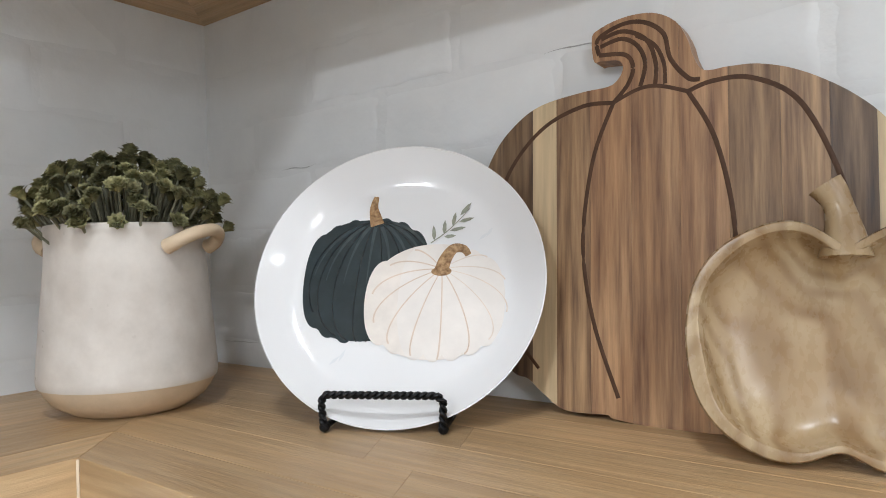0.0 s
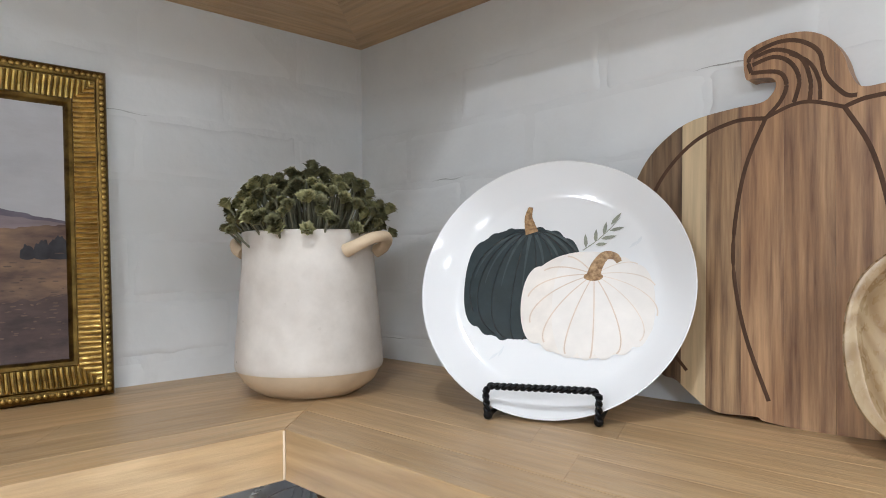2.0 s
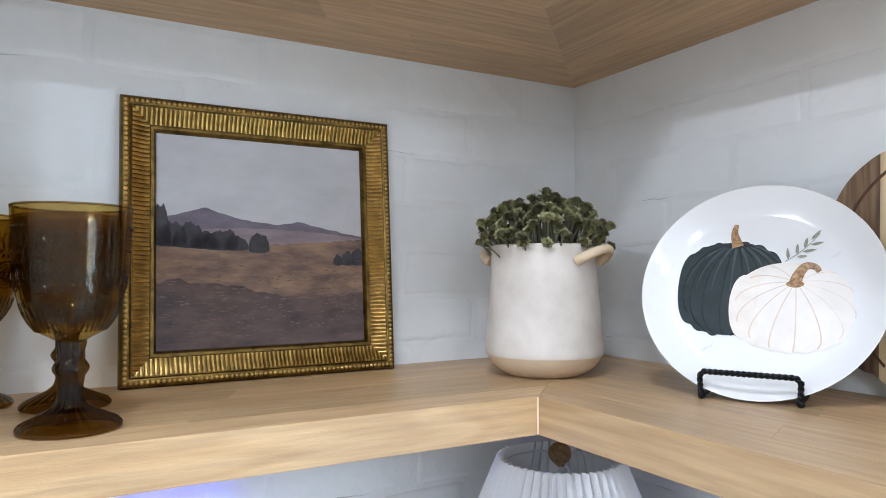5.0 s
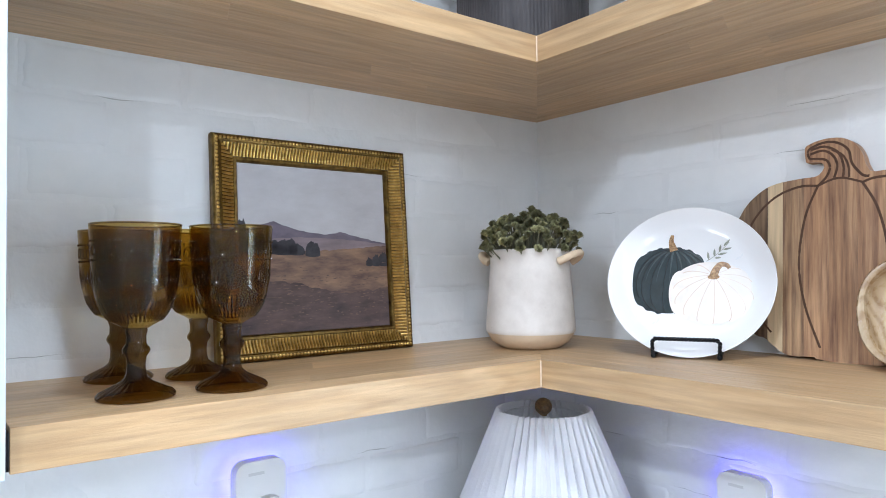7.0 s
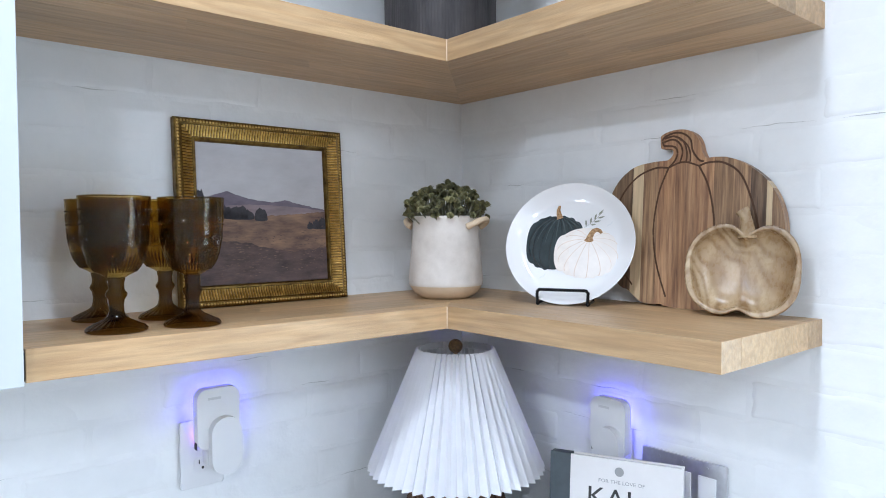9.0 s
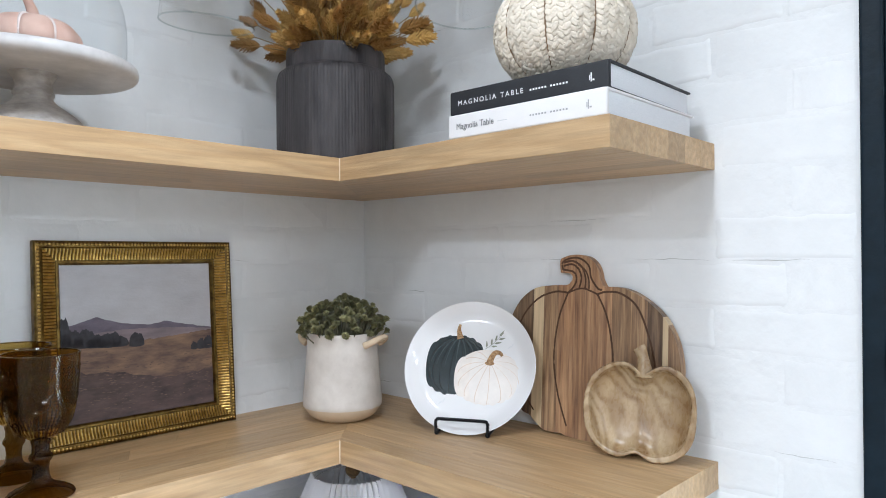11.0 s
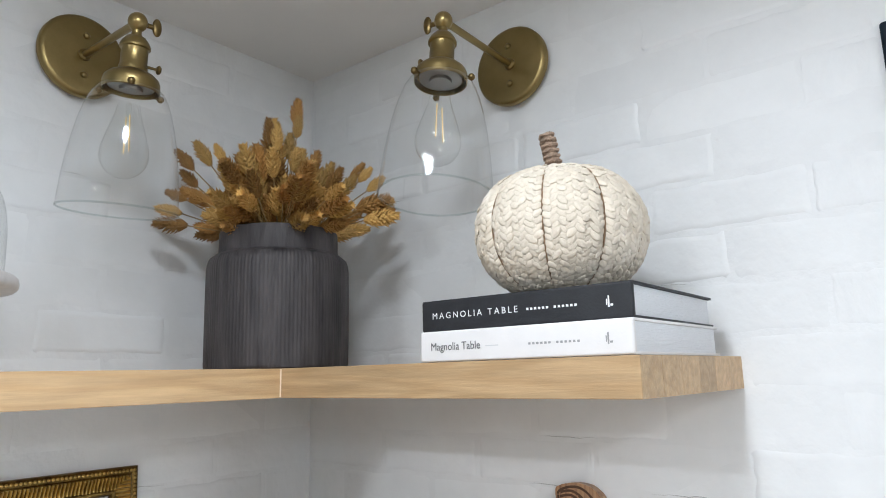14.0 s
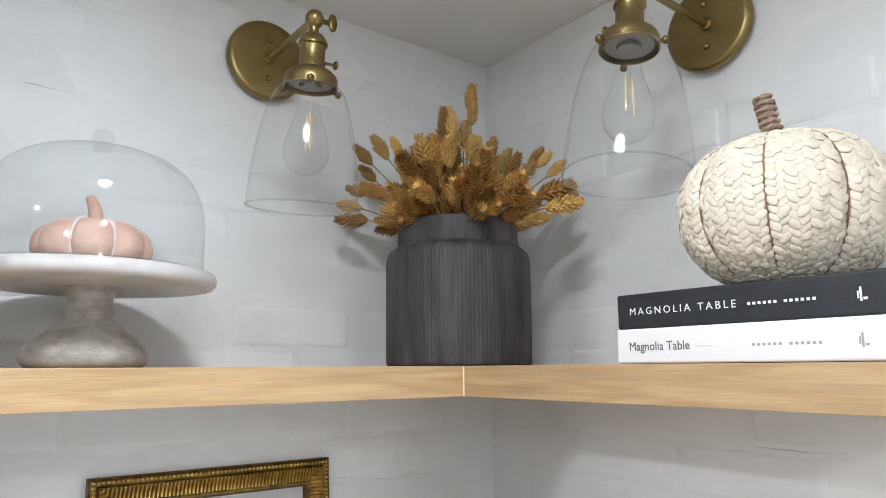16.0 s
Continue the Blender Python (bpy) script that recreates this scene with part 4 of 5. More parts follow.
half_l = [(-0.012, 0.0), (-0.040, 0.0022), (-0.046, 0.0045), (-0.080, 0.004), (-0.101, 0.016), (-0.114, 0.026), (-0.128, 0.030), (-0.150, 0.052), (-0.164, 0.09), (-0.168, 0.14), (-0.162, 0.185), (-0.145, 0.220), (-0.123, 0.241), (-0.100, 0.252), (-0.065, 0.2565)]
stem_line = [(-0.042, 0.2575), (-0.0335, 0.2630), (-0.0305, 0.2705), (-0.0345, 0.2765), (-0.048, 0.2785), (-0.0545, 0.2800), (-0.0560, 0.2990), (-0.050, 0.3045), (-0.036, 0.3085), (-0.020, 0.3095), (-0.004, 0.3065), (0.010, 0.2970), (0.018, 0.2830), (0.0225, 0.2680), (0.030, 0.2570)]
half_r = [(0.047, 0.2565), (0.067, 0.2545), (0.092, 0.245), (0.120, 0.226), (0.141, 0.203), (0.157, 0.170), (0.1635, 0.13), (0.159, 0.088), (0.142, 0.044), (0.112, 0.016), (0.080, 0.003), (0.046, 0.0045), (0.038, 0.001)]
outline = [(v.x, v.y) for v in smooth_line([(x, z, 0) for x, z in half_l + stem_line + half_r], 6, loop=True)]
BT = 0.017
cuts = [-0.17, -0.1095, -0.0875, -0.058, -0.0245, 0.012, 0.046, 0.079, 0.108, 0.1335, 0.1425, 0.17]
TONES = [ACACIA_DARK, SAPWOOD, ACACIA, ACACIA_RED, ACACIA_RED, ACACIA_RED, ACACIA, ACACIA, ACACIA_DARK, SAPWOOD, ACACIA]
for i, (c0, c1) in enumerate(zip(cuts, cuts[1:])):
    bm = prism([(x, z) for x, z in outline], 0, BT)
    bmesh.ops.triangulate(bm, faces=[f for f in bm.faces if len(f.verts) > 4])
    for co, nrm in (((c0 + 0.00008, 0, 0), (-1, 0, 0)), ((c1 - 0.00008, 0, 0), (1, 0, 0))):
        res = bmesh.ops.bisect_plane(bm, geom=bm.verts[:] + bm.edges[:] + bm.faces[:], plane_co=co, plane_no=nrm, clear_outer=True)
        edges = [e for e in res["geom_cut"] if isinstance(e, bmesh.types.BMEdge)]
        bmesh.ops.holes_fill(bm, edges=edges)
    bmesh.ops.transform(bm, matrix=Matrix(((1, 0, 0, 0), (0, 0, -1, BT), (0, 1, 0, 0), (0, 0, 0, 1))), verts=bm.verts)
    part("stave", bm, TONES[i], board, "pale sapwood stave" if i in (1, 9) else "", smooth=False)


def groove(pts, w=0.0030, n=8):
    line = [Vector((x, 0.0, z)) for x, z in plane_line(pts, n)]
    b = tube([(p.x, p.y, p.z) for p in line], w / 2, 8)
    bmesh.ops.scale(b, vec=(1, 0.16, 1), verts=b.verts)
    part("groove", b, BURNT, board, "dark engraved line")


for pts in ([(-0.0385, 0.2440), (-0.0560, 0.200), (-0.0645, 0.135), (-0.0560, 0.075), (-0.0360, 0.018)],
            [(0.0185, 0.2435), (0.0375, 0.205), (0.0490, 0.145), (0.0470, 0.085), (0.0370, 0.040), (0.0300, 0.018)],
            [(-0.0385, 0.2440), (-0.0200, 0.2510), (-0.0040, 0.2515), (0.0185, 0.2435)],
            [(-0.0385, 0.2440), (-0.0650, 0.2450), (-0.1000, 0.2320), (-0.1300, 0.2020), (-0.1480, 0.160), (-0.150, 0.12)],
            [(0.0185, 0.2435), (0.0350, 0.2480), (0.0610, 0.2460), (0.0900, 0.2260), (0.1110, 0.1800), (0.1230, 0.130), (0.1200, 0.09)],
            [(-0.1300, 0.0620), (-0.1150, 0.0470), (-0.1040, 0.0350)], [(0.118, 0.075), (0.106, 0.05), (0.095, 0.036)],
            [(-0.0385, 0.2440), (-0.0270, 0.2560), (-0.0225, 0.2690), (-0.0290, 0.2800), (-0.0500, 0.2835)],
            [(-0.0500, 0.2835), (-0.0510, 0.2965), (-0.0320, 0.3040), (-0.0140, 0.3020), (0.0010, 0.2900), (0.0060, 0.2700), (0.0185, 0.2535), (0.0270, 0.2510)],
            [(-0.0490, 0.2900), (-0.0320, 0.2930), (-0.0190, 0.2850), (-0.0130, 0.2700), (-0.0170, 0.2530)],
            [(-0.0480, 0.2960), (-0.0300, 0.2985), (-0.0120, 0.2880), (-0.0050, 0.2690), (-0.0055, 0.2530)],
            [(-0.0200, 0.2930), (-0.0060, 0.2830), (0.0010, 0.2680), (0.0020, 0.2520)]):
    groove(pts, 0.0034 if len(pts) > 4 else 0.0030)

# ---- carved wooden pumpkin dish ----
MANGO = material("mango_wood", (0.44, 0.335, 0.21), 0.28, vary=0.35, scale=12, stretch=(1.1, 0.6, 1), bump=0.05, bump_scale=30, dark=(0.33, 0.225, 0.115), fine=0.05)
figure(MANGO, 11.0, (1.0, 0.60, 1.0), 80.0, 0.62, (0.58, 0.48, 0.38), drift=False)
figure(MANGO, 16.0, (1.3, 0.8, 1.0), 18.0, 0.60, (0.66, 0.54, 0.40), drift=False)
figure(MANGO, 45.0, (1.0, 0.25, 1.0), 14.0, 0.35, (0.66, 0.58, 0.50), drift=False)
dish = thing("wooden_pumpkin_dish", (0.6955, -0.0520, 1.4735), "carved mango wood dish shaped like a pumpkin", "wooden dish", rot=(81, 0, 13))


def dish_outline(a, r, z):
    c, s = math.cos(a), math.sin(a)
    p = 2.7
    base = (abs(c / 0.0845) ** p + abs(s / 0.0755) ** p) ** (-1 / p)
    top = math.exp(-((math.atan2(s, c) - 1.45) / 0.28) ** 2)
    bot = math.exp(-((math.atan2(s, c) + 1.60) / 0.26) ** 2)
    left = 0.004 * math.exp(-((c + 0.8) / 0.4) ** 2)
    if 0.6 < r < 0.95:
        r *= 1 + 0.016 * math.sin(3 * a + 0.6) + 0.012 * math.sin(7 * a)
    return r * (base - 0.0190 * top - 0.0125 * bot - left * abs(s))


part("bowl", lathe([(0.0, -0.0275), (0.50, -0.0275), (0.74, -0.0235), (0.92, -0.0130), (0.995, -0.0040), (1.0, 0.0), (0.985, 0.0018), (0.940, 0.0022), (0.905, 0.0014), (0.885, -0.0015), (0.865, -0.0060), (0.83, -0.0110), (0.77, -0.0150), (0.68, -0.0182), (0.50, -0.0212), (0.2, -0.0226), (0.0, -0.0230)], 120, dish_outline), MANGO, dish)
st = smooth_line([(0.006, 0.050, -0.010), (0.006, 0.064, -0.010), (0.0045, 0.077, -0.010), (0.0015, 0.087, -0.010), (-0.003, 0.0945, -0.010)], 6)
stub = tube([tuple(p) for p in st], lambda f: 0.0150 - 0.0068 * math.sin(math.pi * min(1, f * 1.25) * 0.60) + 0.0050 * max(0, f - 0.6), 18)
bmesh.ops.scale(stub, vec=(1, 1, 0.72), verts=stub.verts)
part("stem", stub, MANGO, dish)

# ---- under the shelf: worktop, lamp, plug-in devices, cookbook ----
base_cab = thing("base_cabinet", (0, 0, 0), "white painted base cabinet under the worktop", "cabinet")
part("carcass", prism([(WX + 0.002, WY - 0.002), (0.96, WY - 0.002), (0.96, -0.58), (0.58, -0.58), (0.58, -1.9), (WX + 0.002, -1.9)], 0.001, 0.868), CAB, base_cab, smooth=False)
worktop = thing("worktop", (0, 0, 0.8685), "pale stone kitchen worktop turning the corner", "worktop")
part("slab", prism([(WX + 0.001, WY - 0.001), (2.0, WY - 0.001), (2.0, -0.62), (0.62, -0.62), (0.62, -1.95), (WX + 0.001, -1.95)], 0, 0.0315, 0.002), COUNTER, worktop, smooth=False)
base2 = thing("base_cabinet", (0, 0, 0), "white painted base cabinet below the window", "cabinet")
part("carcass", box_bm(0.963, 1.99, -0.58, WY - 0.002, 0.001, 0.868, 0.001), CAB, base2, smooth=False)
TOP = 0.9000

LINEN = material("pleated_paper", (0.71, 0.71, 0.735), 0.8, vary=0.03, scale=30, bump=0.05, bump_scale=300)
WICKER = material("brown_wicker", (0.16, 0.085, 0.045), 0.6, vary=0.45, scale=90, bump=0.3, bump_scale=150, rand=0.1)
lamp = thing("table_lamp", (0.168, -0.171, TOP), "table lamp with white pleated shade and brown wicker base", "table lamp")
PL = 48


def pleat(a, r, z):
    t = (a * PL / (2 * math.pi)) % 1
    return r * (1 - 0.048 + 0.096 * abs(2 * t - 1))


sh = part("shade", lathe([(0.172, 0.158), (0.076, 0.398), (0.0745, 0.398), (0.1705, 0.158)], PL * 4, pleat, close=True), LINEN, lamp, "white pleated paper shade", smooth=False)
part("shade_ring", tube([(0.071 * math.cos(i * math.pi / 24), 0.071 * math.sin(i * math.pi / 24), 0.386) for i in range(48)], 0.0012, 6, loop=True), LINEN, sh)
part("harp", tube(smooth_line([(0, -0.02, 0.19), (0, -0.045, 0.26), (0, -0.036, 0.34), (0, 0, 0.3885), (0, 0.036, 0.34), (0, 0.045, 0.26), (0, 0.02, 0.19)], 5), 0.0014, 6), LINEN, lamp)
part("finial", ball(0.0145, (0, 0, 0.4015), (1, 1, 0.98), 20, 12, tube([(0, 0, 0.386), (0, 0, 0.393)], 0.006, 12)), material("carved_finial", (0.21, 0.12, 0.05), 0.45, vary=0.6, scale=150, bump=0.8, bump_scale=130), lamp, "carved brown finial")
prof = [(0.0, 0.0), (0.062, 0.0), (0.085, 0.02), (0.097, 0.05), (0.098, 0.085), (0.085, 0.118), (0.060, 0.140), (0.030, 0.152), (0.014, 0.160), (0.012, 0.19), (0.0, 0.19)]
part("wicker_body", lathe(prof, 96, lambda a, r, z: r), WICKER, lamp)
coil = None
for k in range(19):
    z = 0.006 + k * 0.0078
    r = 0.0
    for (r0, z0_), (r1, z1_) in zip(prof[1:], prof[2:]):
        if z0_ <= z <= z1_ and z1_ > z0_:
            r = r0 + (r1 - r0) * (z - z0_) / (z1_ - z0_)
    pts = [((r + 0.0016 * math.cos(36 * i * math.pi / 72 + k * math.pi)) * math.cos(i * math.pi / 72), (r + 0.0016 * math.cos(36 * i * math.pi / 72 + k * math.pi)) * math.sin(i * math.pi / 72), z) for i in range(144)]
    coil = tube(pts, 0.0042, 6, coil, loop=True)
part("wicker_weave", coil, WICKER, lamp)

PLASTIC = material("white_plastic", (0.70, 0.70, 0.71), 0.35, vary=0.02, scale=20)
GREY_MARK = material("grey_print", (0.55, 0.55, 0.56), 0.5)
SLOT = material("dark_slot", (0.02, 0.02, 0.02), 0.6)
LED = emitter("uv_led_glow", (0.09, 0.08, 1.0), 14.0)
LED_PINK = emitter("pink_led_glow", (1.0, 0.35, 0.65), 3.0)


def round_rect(w, h, r, n=6):
    out = []
    for cx, cy, a0 in ((w / 2 - r, h / 2 - r, 0), (-w / 2 + r, h / 2 - r, 90), (-w / 2 + r, -h / 2 + r, 180), (w / 2 - r, -h / 2 + r, 270)):
        out += [(cx + r * math.cos(radians(a0 + 90 * k / n)), cy + r * math.sin(radians(a0 + 90 * k / n))) for k in range(n + 1)]
    return out


def slab_face(w, h, r, z0, z1, bevel=0.002):
    b = prism(round_rect(w, h, r), z0, z1)
    return b


def plug_in(m, label):
    """An insect trap plugged into an outlet; local z points off the wall, y is up."""
    p = thing("plug_in_trap", (0, 0, 0), label, "plug-in device", "plug-in insect traps")
    p.matrix_basis = m
    part("body", slab_face(0.078, 0.108, 0.018, 0.016, 0.036), PLASTIC, p)
    part("front_cover", slab_face(0.056, 0.102, 0.0275, 0.0362, 0.052), PLASTIC, p, at=pose(0.008, -0.048, 0))
    part("plug_block", box_bm(-0.020, 0.020, -0.085, -0.045, 0.004, 0.030, 0.003), PLASTIC, p)
    part("glow_strip", slab_face(0.066, 0.094, 0.014, 0.0105, 0.0155), LED, p, "blue-violet glowing light strip")
    part("pink_glow", box_bm(-0.037, -0.0345, -0.044, -0.020, 0.012, 0.0155), LED_PINK, p, "pink indicator glow")
    part("printed_mark", box_bm(-0.012, 0.012, -0.0022, 0.0022, 0.0359, 0.0363), GREY_MARK, p, "small grey printed mark", at=pose(-0.008, 0.036, 0))
    part("vent_slot", box_bm(-0.0392, -0.0385, -0.052, -0.040, 0.020, 0.032), SLOT, p)
    return p


def outlet(m, gangs=1, rows=True):
    o = thing("wall_outlet", (0, 0, 0), "white double wall outlet with cover plate", "outlet", "outlets under the shelf")
    o.matrix_basis = m
    part("cover_plate", prism(round_rect(0.078, 0.122, 0.004), 0.0005, 0.0065, 0.0015), PLASTIC, o)
    for dy in (-0.020, 0.020):
        sock = part("socket", prism(ell(0, 0, 0.0172, 0.0142, 3.0, 32), 0.0064, 0.0080), PLASTIC, o, at=pose(0, dy, 0))
        part("slot", box_bm(-0.0075, -0.0055, 0.001, 0.009, 0.0078, 0.0082), SLOT, sock)
        part("slot", box_bm(0.0055, 0.0075, 0.002, 0.008, 0.0078, 0.0082), SLOT, sock)
        part("ground_hole", prism(ell(0, -0.006, 0.0024, 0.0026, 2, 12), 0.0078, 0.0082), SLOT, sock)
    return o


# on the west wall: local x -> world +y, y -> z, z -> +x
WEST = Matrix(((0, 0, 1, WX + 0.004), (1, 0, 0, 0), (0, 1, 0, 0), (0, 0, 0, 1)))
NORTH = Matrix(((1, 0, 0, 0), (0, 0, -1, WY - 0.004), (0, 1, 0, 0), (0, 0, 0, 1)))


def on_west(y, z):
    return pose(0, y, z) @ WEST


def on_north(x, z):
    return pose(x, 0, z) @ NORTH


outlet(on_west(-0.622, 1.138))
plug_in(on_west(-0.602, 1.204), "white plug-in insect trap glowing blue on the wall")
outlet(on_north(0.420, 1.100))
plug_in(on_north(0.4275, 1.164), "white plug-in insect trap glowing blue beside switches")
STEEL = material("brushed_steel", (0.62, 0.62, 0.65), 0.35, 1.0, vary=0.1, scale=60)
sw = thing("switch_plate", (0, 0, 0), "brushed metal three-gang switch plate with rockers", "light switch")
sw.matrix_basis = on_north(0.565, 1.078)
part("cover_plate", prism(round_rect(0.162, 0.118, 0.004), 0.0005, 0.006, 0.0012), STEEL, sw)
for k in (-1, 0, 1):
    part("rocker", box_bm(-0.0165, 0.0165, -0.033, 0.033, 0.005, 0.0085, 0.0015), PLASTIC, sw, at=pose(0.046 * k, 0, 0, -2, 0, 0))
    for s in (-1, 1):
        part("screw", prism(ell(0, 0, 0.0028, 0.0028, 2, 12), 0.006, 0.0072), STEEL, sw, at=pose(0.046 * k, 0.048 * s, 0))


def lettering(text, size, mat, parent, m, width=None, label="", spacing=1.0):
    c = bpy.data.curves.new("lettering", "FONT")
    c.body, c.size, c.extrude, c.resolution_u = text, size, 0.00012, 3
    c.space_character = spacing
    tmp = bpy.data.objects.new("tmp", c)
    scene.collection.objects.link(tmp)
    bpy.context.view_layer.update()
    me = bpy.data.meshes.new_from_object(tmp.evaluated_get(bpy.context.evaluated_depsgraph_get()))
    bpy.data.objects.remove(tmp)
    me.materials.clear()
    me.materials.append(mat)
    xs = [v.co.x for v in me.vertices]
    k = width / (max(xs) - min(xs)) if width else 1.0
    for v in me.vertices:
        v.co.x = (v.co.x - min(xs)) * k
    return part("lettering", me, mat, parent, label, at=m)


INK_WHITE = material("white_letters", (0.80, 0.80, 0.80), 0.5)
INK_BLACK = material("black_letters", (0.03, 0.03, 0.03), 0.5)
INK_DARK = material("dark_grey_letters", (0.11, 0.11, 0.11), 0.5)
PALE_MARK = material("pale_grey_print", (0.55, 0.55, 0.55), 0.5)
INK_GREY = material("grey_letters", (0.30, 0.30, 0.30), 0.5)
COVER_WHITE = material("white_book_cloth", (0.71, 0.69, 0.68), 0.6, vary=0.03, scale=30, bump=0.05, bump_scale=400)
COVER_BLACK = material("black_book_cloth", (0.016, 0.017, 0.020), 0.55, vary=0.25, scale=40, bump=0.08, bump_scale=400)
COVER_SLATE = material("slate_book_cloth", (0.06, 0.075, 0.085), 0.6, vary=0.15, scale=40, bump=0.08, bump_scale=400)
PAPER = material("page_edges", (0.74, 0.75, 0.77), 0.8, vary=0.10, scale=60, stretch=(1, 1, 60), bump=0.3, bump_scale=20)

cook = thing("cookbook", (0.411, -0.168, TOP), "upright cookbook with white cover and slate spine", "book", rot=(-6, 0, 24))
part("front_cover", box_bm(0.0, 0.222, 0.0, 0.003, 0.0005, 0.240, 0.0008), COVER_WHITE, cook)
part("spine", box_bm(-0.004, 0.033, -0.0006, 0.024, 0.0, 0.2405, 0.0012), COVER_SLATE, cook, "slate cloth spine")
part("back_cover", box_bm(0.033, 0.222, 0.0205, 0.0235, 0.0005, 0.240, 0.0008), COVER_WHITE, cook)
part("page_block", box_bm(0.033, 0.218, 0.003, 0.0205, 0.003, 0.237), PAPER, cook, smooth=False)
part("cover_emblem", join(None, prism(ell(0, 0, 0.0078, 0.0078, 2, 28), 0, 0.0003), pose(0.118, -0.0002, 0.220, 90, 0, 0)), INK_GREY, cook, "grey round emblem")
lettering("FOR THE LOVE OF", 0.0085, INK_GREY, cook, pose(0.083, -0.0003, 0.199, 90, 0, 0), 0.078)
lettering("KAL", 0.046, INK_BLACK, cook, pose(0.066, -0.0003, 0.158, 90, 0, 0), 0.088)

# ---- upper shelf: books, woven pumpkin, vase, cake stand ----


def book(name, w, d, h, cover, label, m):
    b = thing(name, (0, 0, 0), label, "book", "stacked cookbooks")
    b.matrix_basis = m
    part("bottom_board", box_bm(0, w, 0.002, d, 0, 0.0028, 0.0007), cover, b)
    part("top_board", box_bm(0, w, 0.002, d, h - 0.0028, h, 0.0007), cover, b)
    part("spine", box_bm(0, w, -0.0006, 0.0066, 0.0, h, 0.0030, 4), cover, b)
    part("page_block", box_bm(0.004, w - 0.004, 0.0066, d - 0.004, 0.0028, h - 0.0028), PAPER, b, smooth=False)
    return b


wb = book("cookbook", 0.2545, 0.245, 0.0338, COVER_WHITE, "white hardback cookbook lying flat", pose(0.5245, -0.2835, HIGH + 0.0005))
lettering("Magnolia Table", 0.0122, INK_DARK, wb, pose(0.0165, -0.0010, 0.0125, 90, 0, 0), 0.0670)
part("small_print", box_bm(0, 0.0165, -0.0008, -0.0006, 0, 0.0011), PALE_MARK, wb, "small grey printed line", at=pose(0.0900, 0, 0.0145))


def bar_row(b, u, z, words, h, mat, label):
    """Printed words as rows of small plain bars."""
    for count in words:
        for k in range(count):
            part("printed_bar", box_bm(u, u + 0.0026, -0.0008, -0.0006, z, z + h * 0.8), mat, b, label, smooth=False)
            u += 0.0046
        u += 0.0042


def spine_mark(b, u, z, mat, label):
    bm = box_bm(u, u + 0.0016, -0.0008, -0.0006, z, z + 0.011)
    bm = box_bm(u + 0.0024, u + 0.0052, -0.0008, -0.0006, z + 0.001, z + 0.0030, bm=bm)
    bm = box_bm(u - 0.0018, u - 0.0006, -0.0008, -0.0006, z + 0.002, z + 0.0080, bm=bm)
    part("publisher_mark", bm, mat, b, label, smooth=False)


bar_row(wb, 0.143, 0.0138, (6, 6), 0.0028, INK_GREY, "row of small grey printed bars")
spine_mark(wb, 0.2290, 0.0105, INK_GREY, "small grey printed mark")
bb = book("cookbook", 0.2545, 0.240, 0.0352, COVER_BLACK, "black hardback cookbook lying on a white one", pose(0.5215, -0.2765, HIGH + 0.0346, 0, 0, 0.8))
lettering("MAGNOLIA TABLE", 0.0100, INK_WHITE, bb, pose(0.0165, -0.0010, 0.0140, 90, 0, 0), 0.1130, "white lettering", 1.45)
bar_row(bb, 0.140, 0.0152, (6, 6), 0.0030, INK_WHITE, "row of small white printed bars")
spine_mark(bb, 0.2300, 0.0115, INK_WHITE, "small white printed mark")

STRAW = material("braided_corn_husk", (0.70, 0.635, 0.54), 0.55, vary=0.18, scale=50, bump=0.25, bump_scale=160, dark=(0.60, 0.515, 0.40), rand=0.09)
# darker straw for the core: shade between the husk strips, put into its colour
STRAW_SHADE = material("husk_shadow", (0.50, 0.41, 0.30), 0.8, vary=0.3, scale=60)
TWINE = material("twisted_twine", (0.34, 0.24, 0.17), 0.7, vary=0.4, scale=120, bump=0.4, bump_scale=220)
SEAM = material("seam_cord", (0.22, 0.14, 0.08), 0.8)
PUMP_Z = HIGH + 0.0346 + 0.0353
wpk = thing("woven_pumpkin", (0.657, -0.186, PUMP_Z), "cream braided husk pumpkin with a twine-wrapped stem", "ornament", rot=(0, 0, 8))
GORES = 9


def pump_at(phi, lat):
    """A place on the lobed body: angle about, and latitude from -1 (bottom) to 1 (top)."""
    t = lat * math.pi / 2
    q = (phi * GORES / (2 * math.pi)) % 1.0
    lobe = 1 - 0.055 * abs(2 * q - 1) ** 3
    r = 0.0985 * math.cos(t) ** 0.72 * lobe
    z = 0.0755 + 0.0755 * math.sin(t) * (1.0 if lat < 0 else 0.97) - 0.012 * math.exp(-(r / 0.03) ** 2) * (1 if lat > 0 else -0.6)
    return Vector((r * math.cos(phi), r * math.sin(phi), z))


# inner body, coloured darker so the gaps between strips read as shaded
part("core", lathe([(pump_at(math.pi / GORES, l / 12).xy.length * 0.93, 0.0755 + (pump_at(math.pi / GORES, l / 12).z - 0.0755) * 0.95) for l in range(-12, 13)], GORES * 10, lambda a, r, z: r * (1 - 0.06 * abs(2 * ((a * GORES / (2 * math.pi)) % 1.0) - 1) ** 3)), STRAW_SHADE, wpk)
pad_src = bmesh.new()
bmesh.ops.create_uvsphere(pad_src, u_segments=8, v_segments=6, radius=1.0)
PAD = bpy.data.meshes.new("pad")
pad_src.to_mesh(PAD)
pad_src.free()
PAD.materials.append(STRAW)
for f in PAD.polygons:
    f.use_smooth = True
rng = random.Random(3)
pads = []
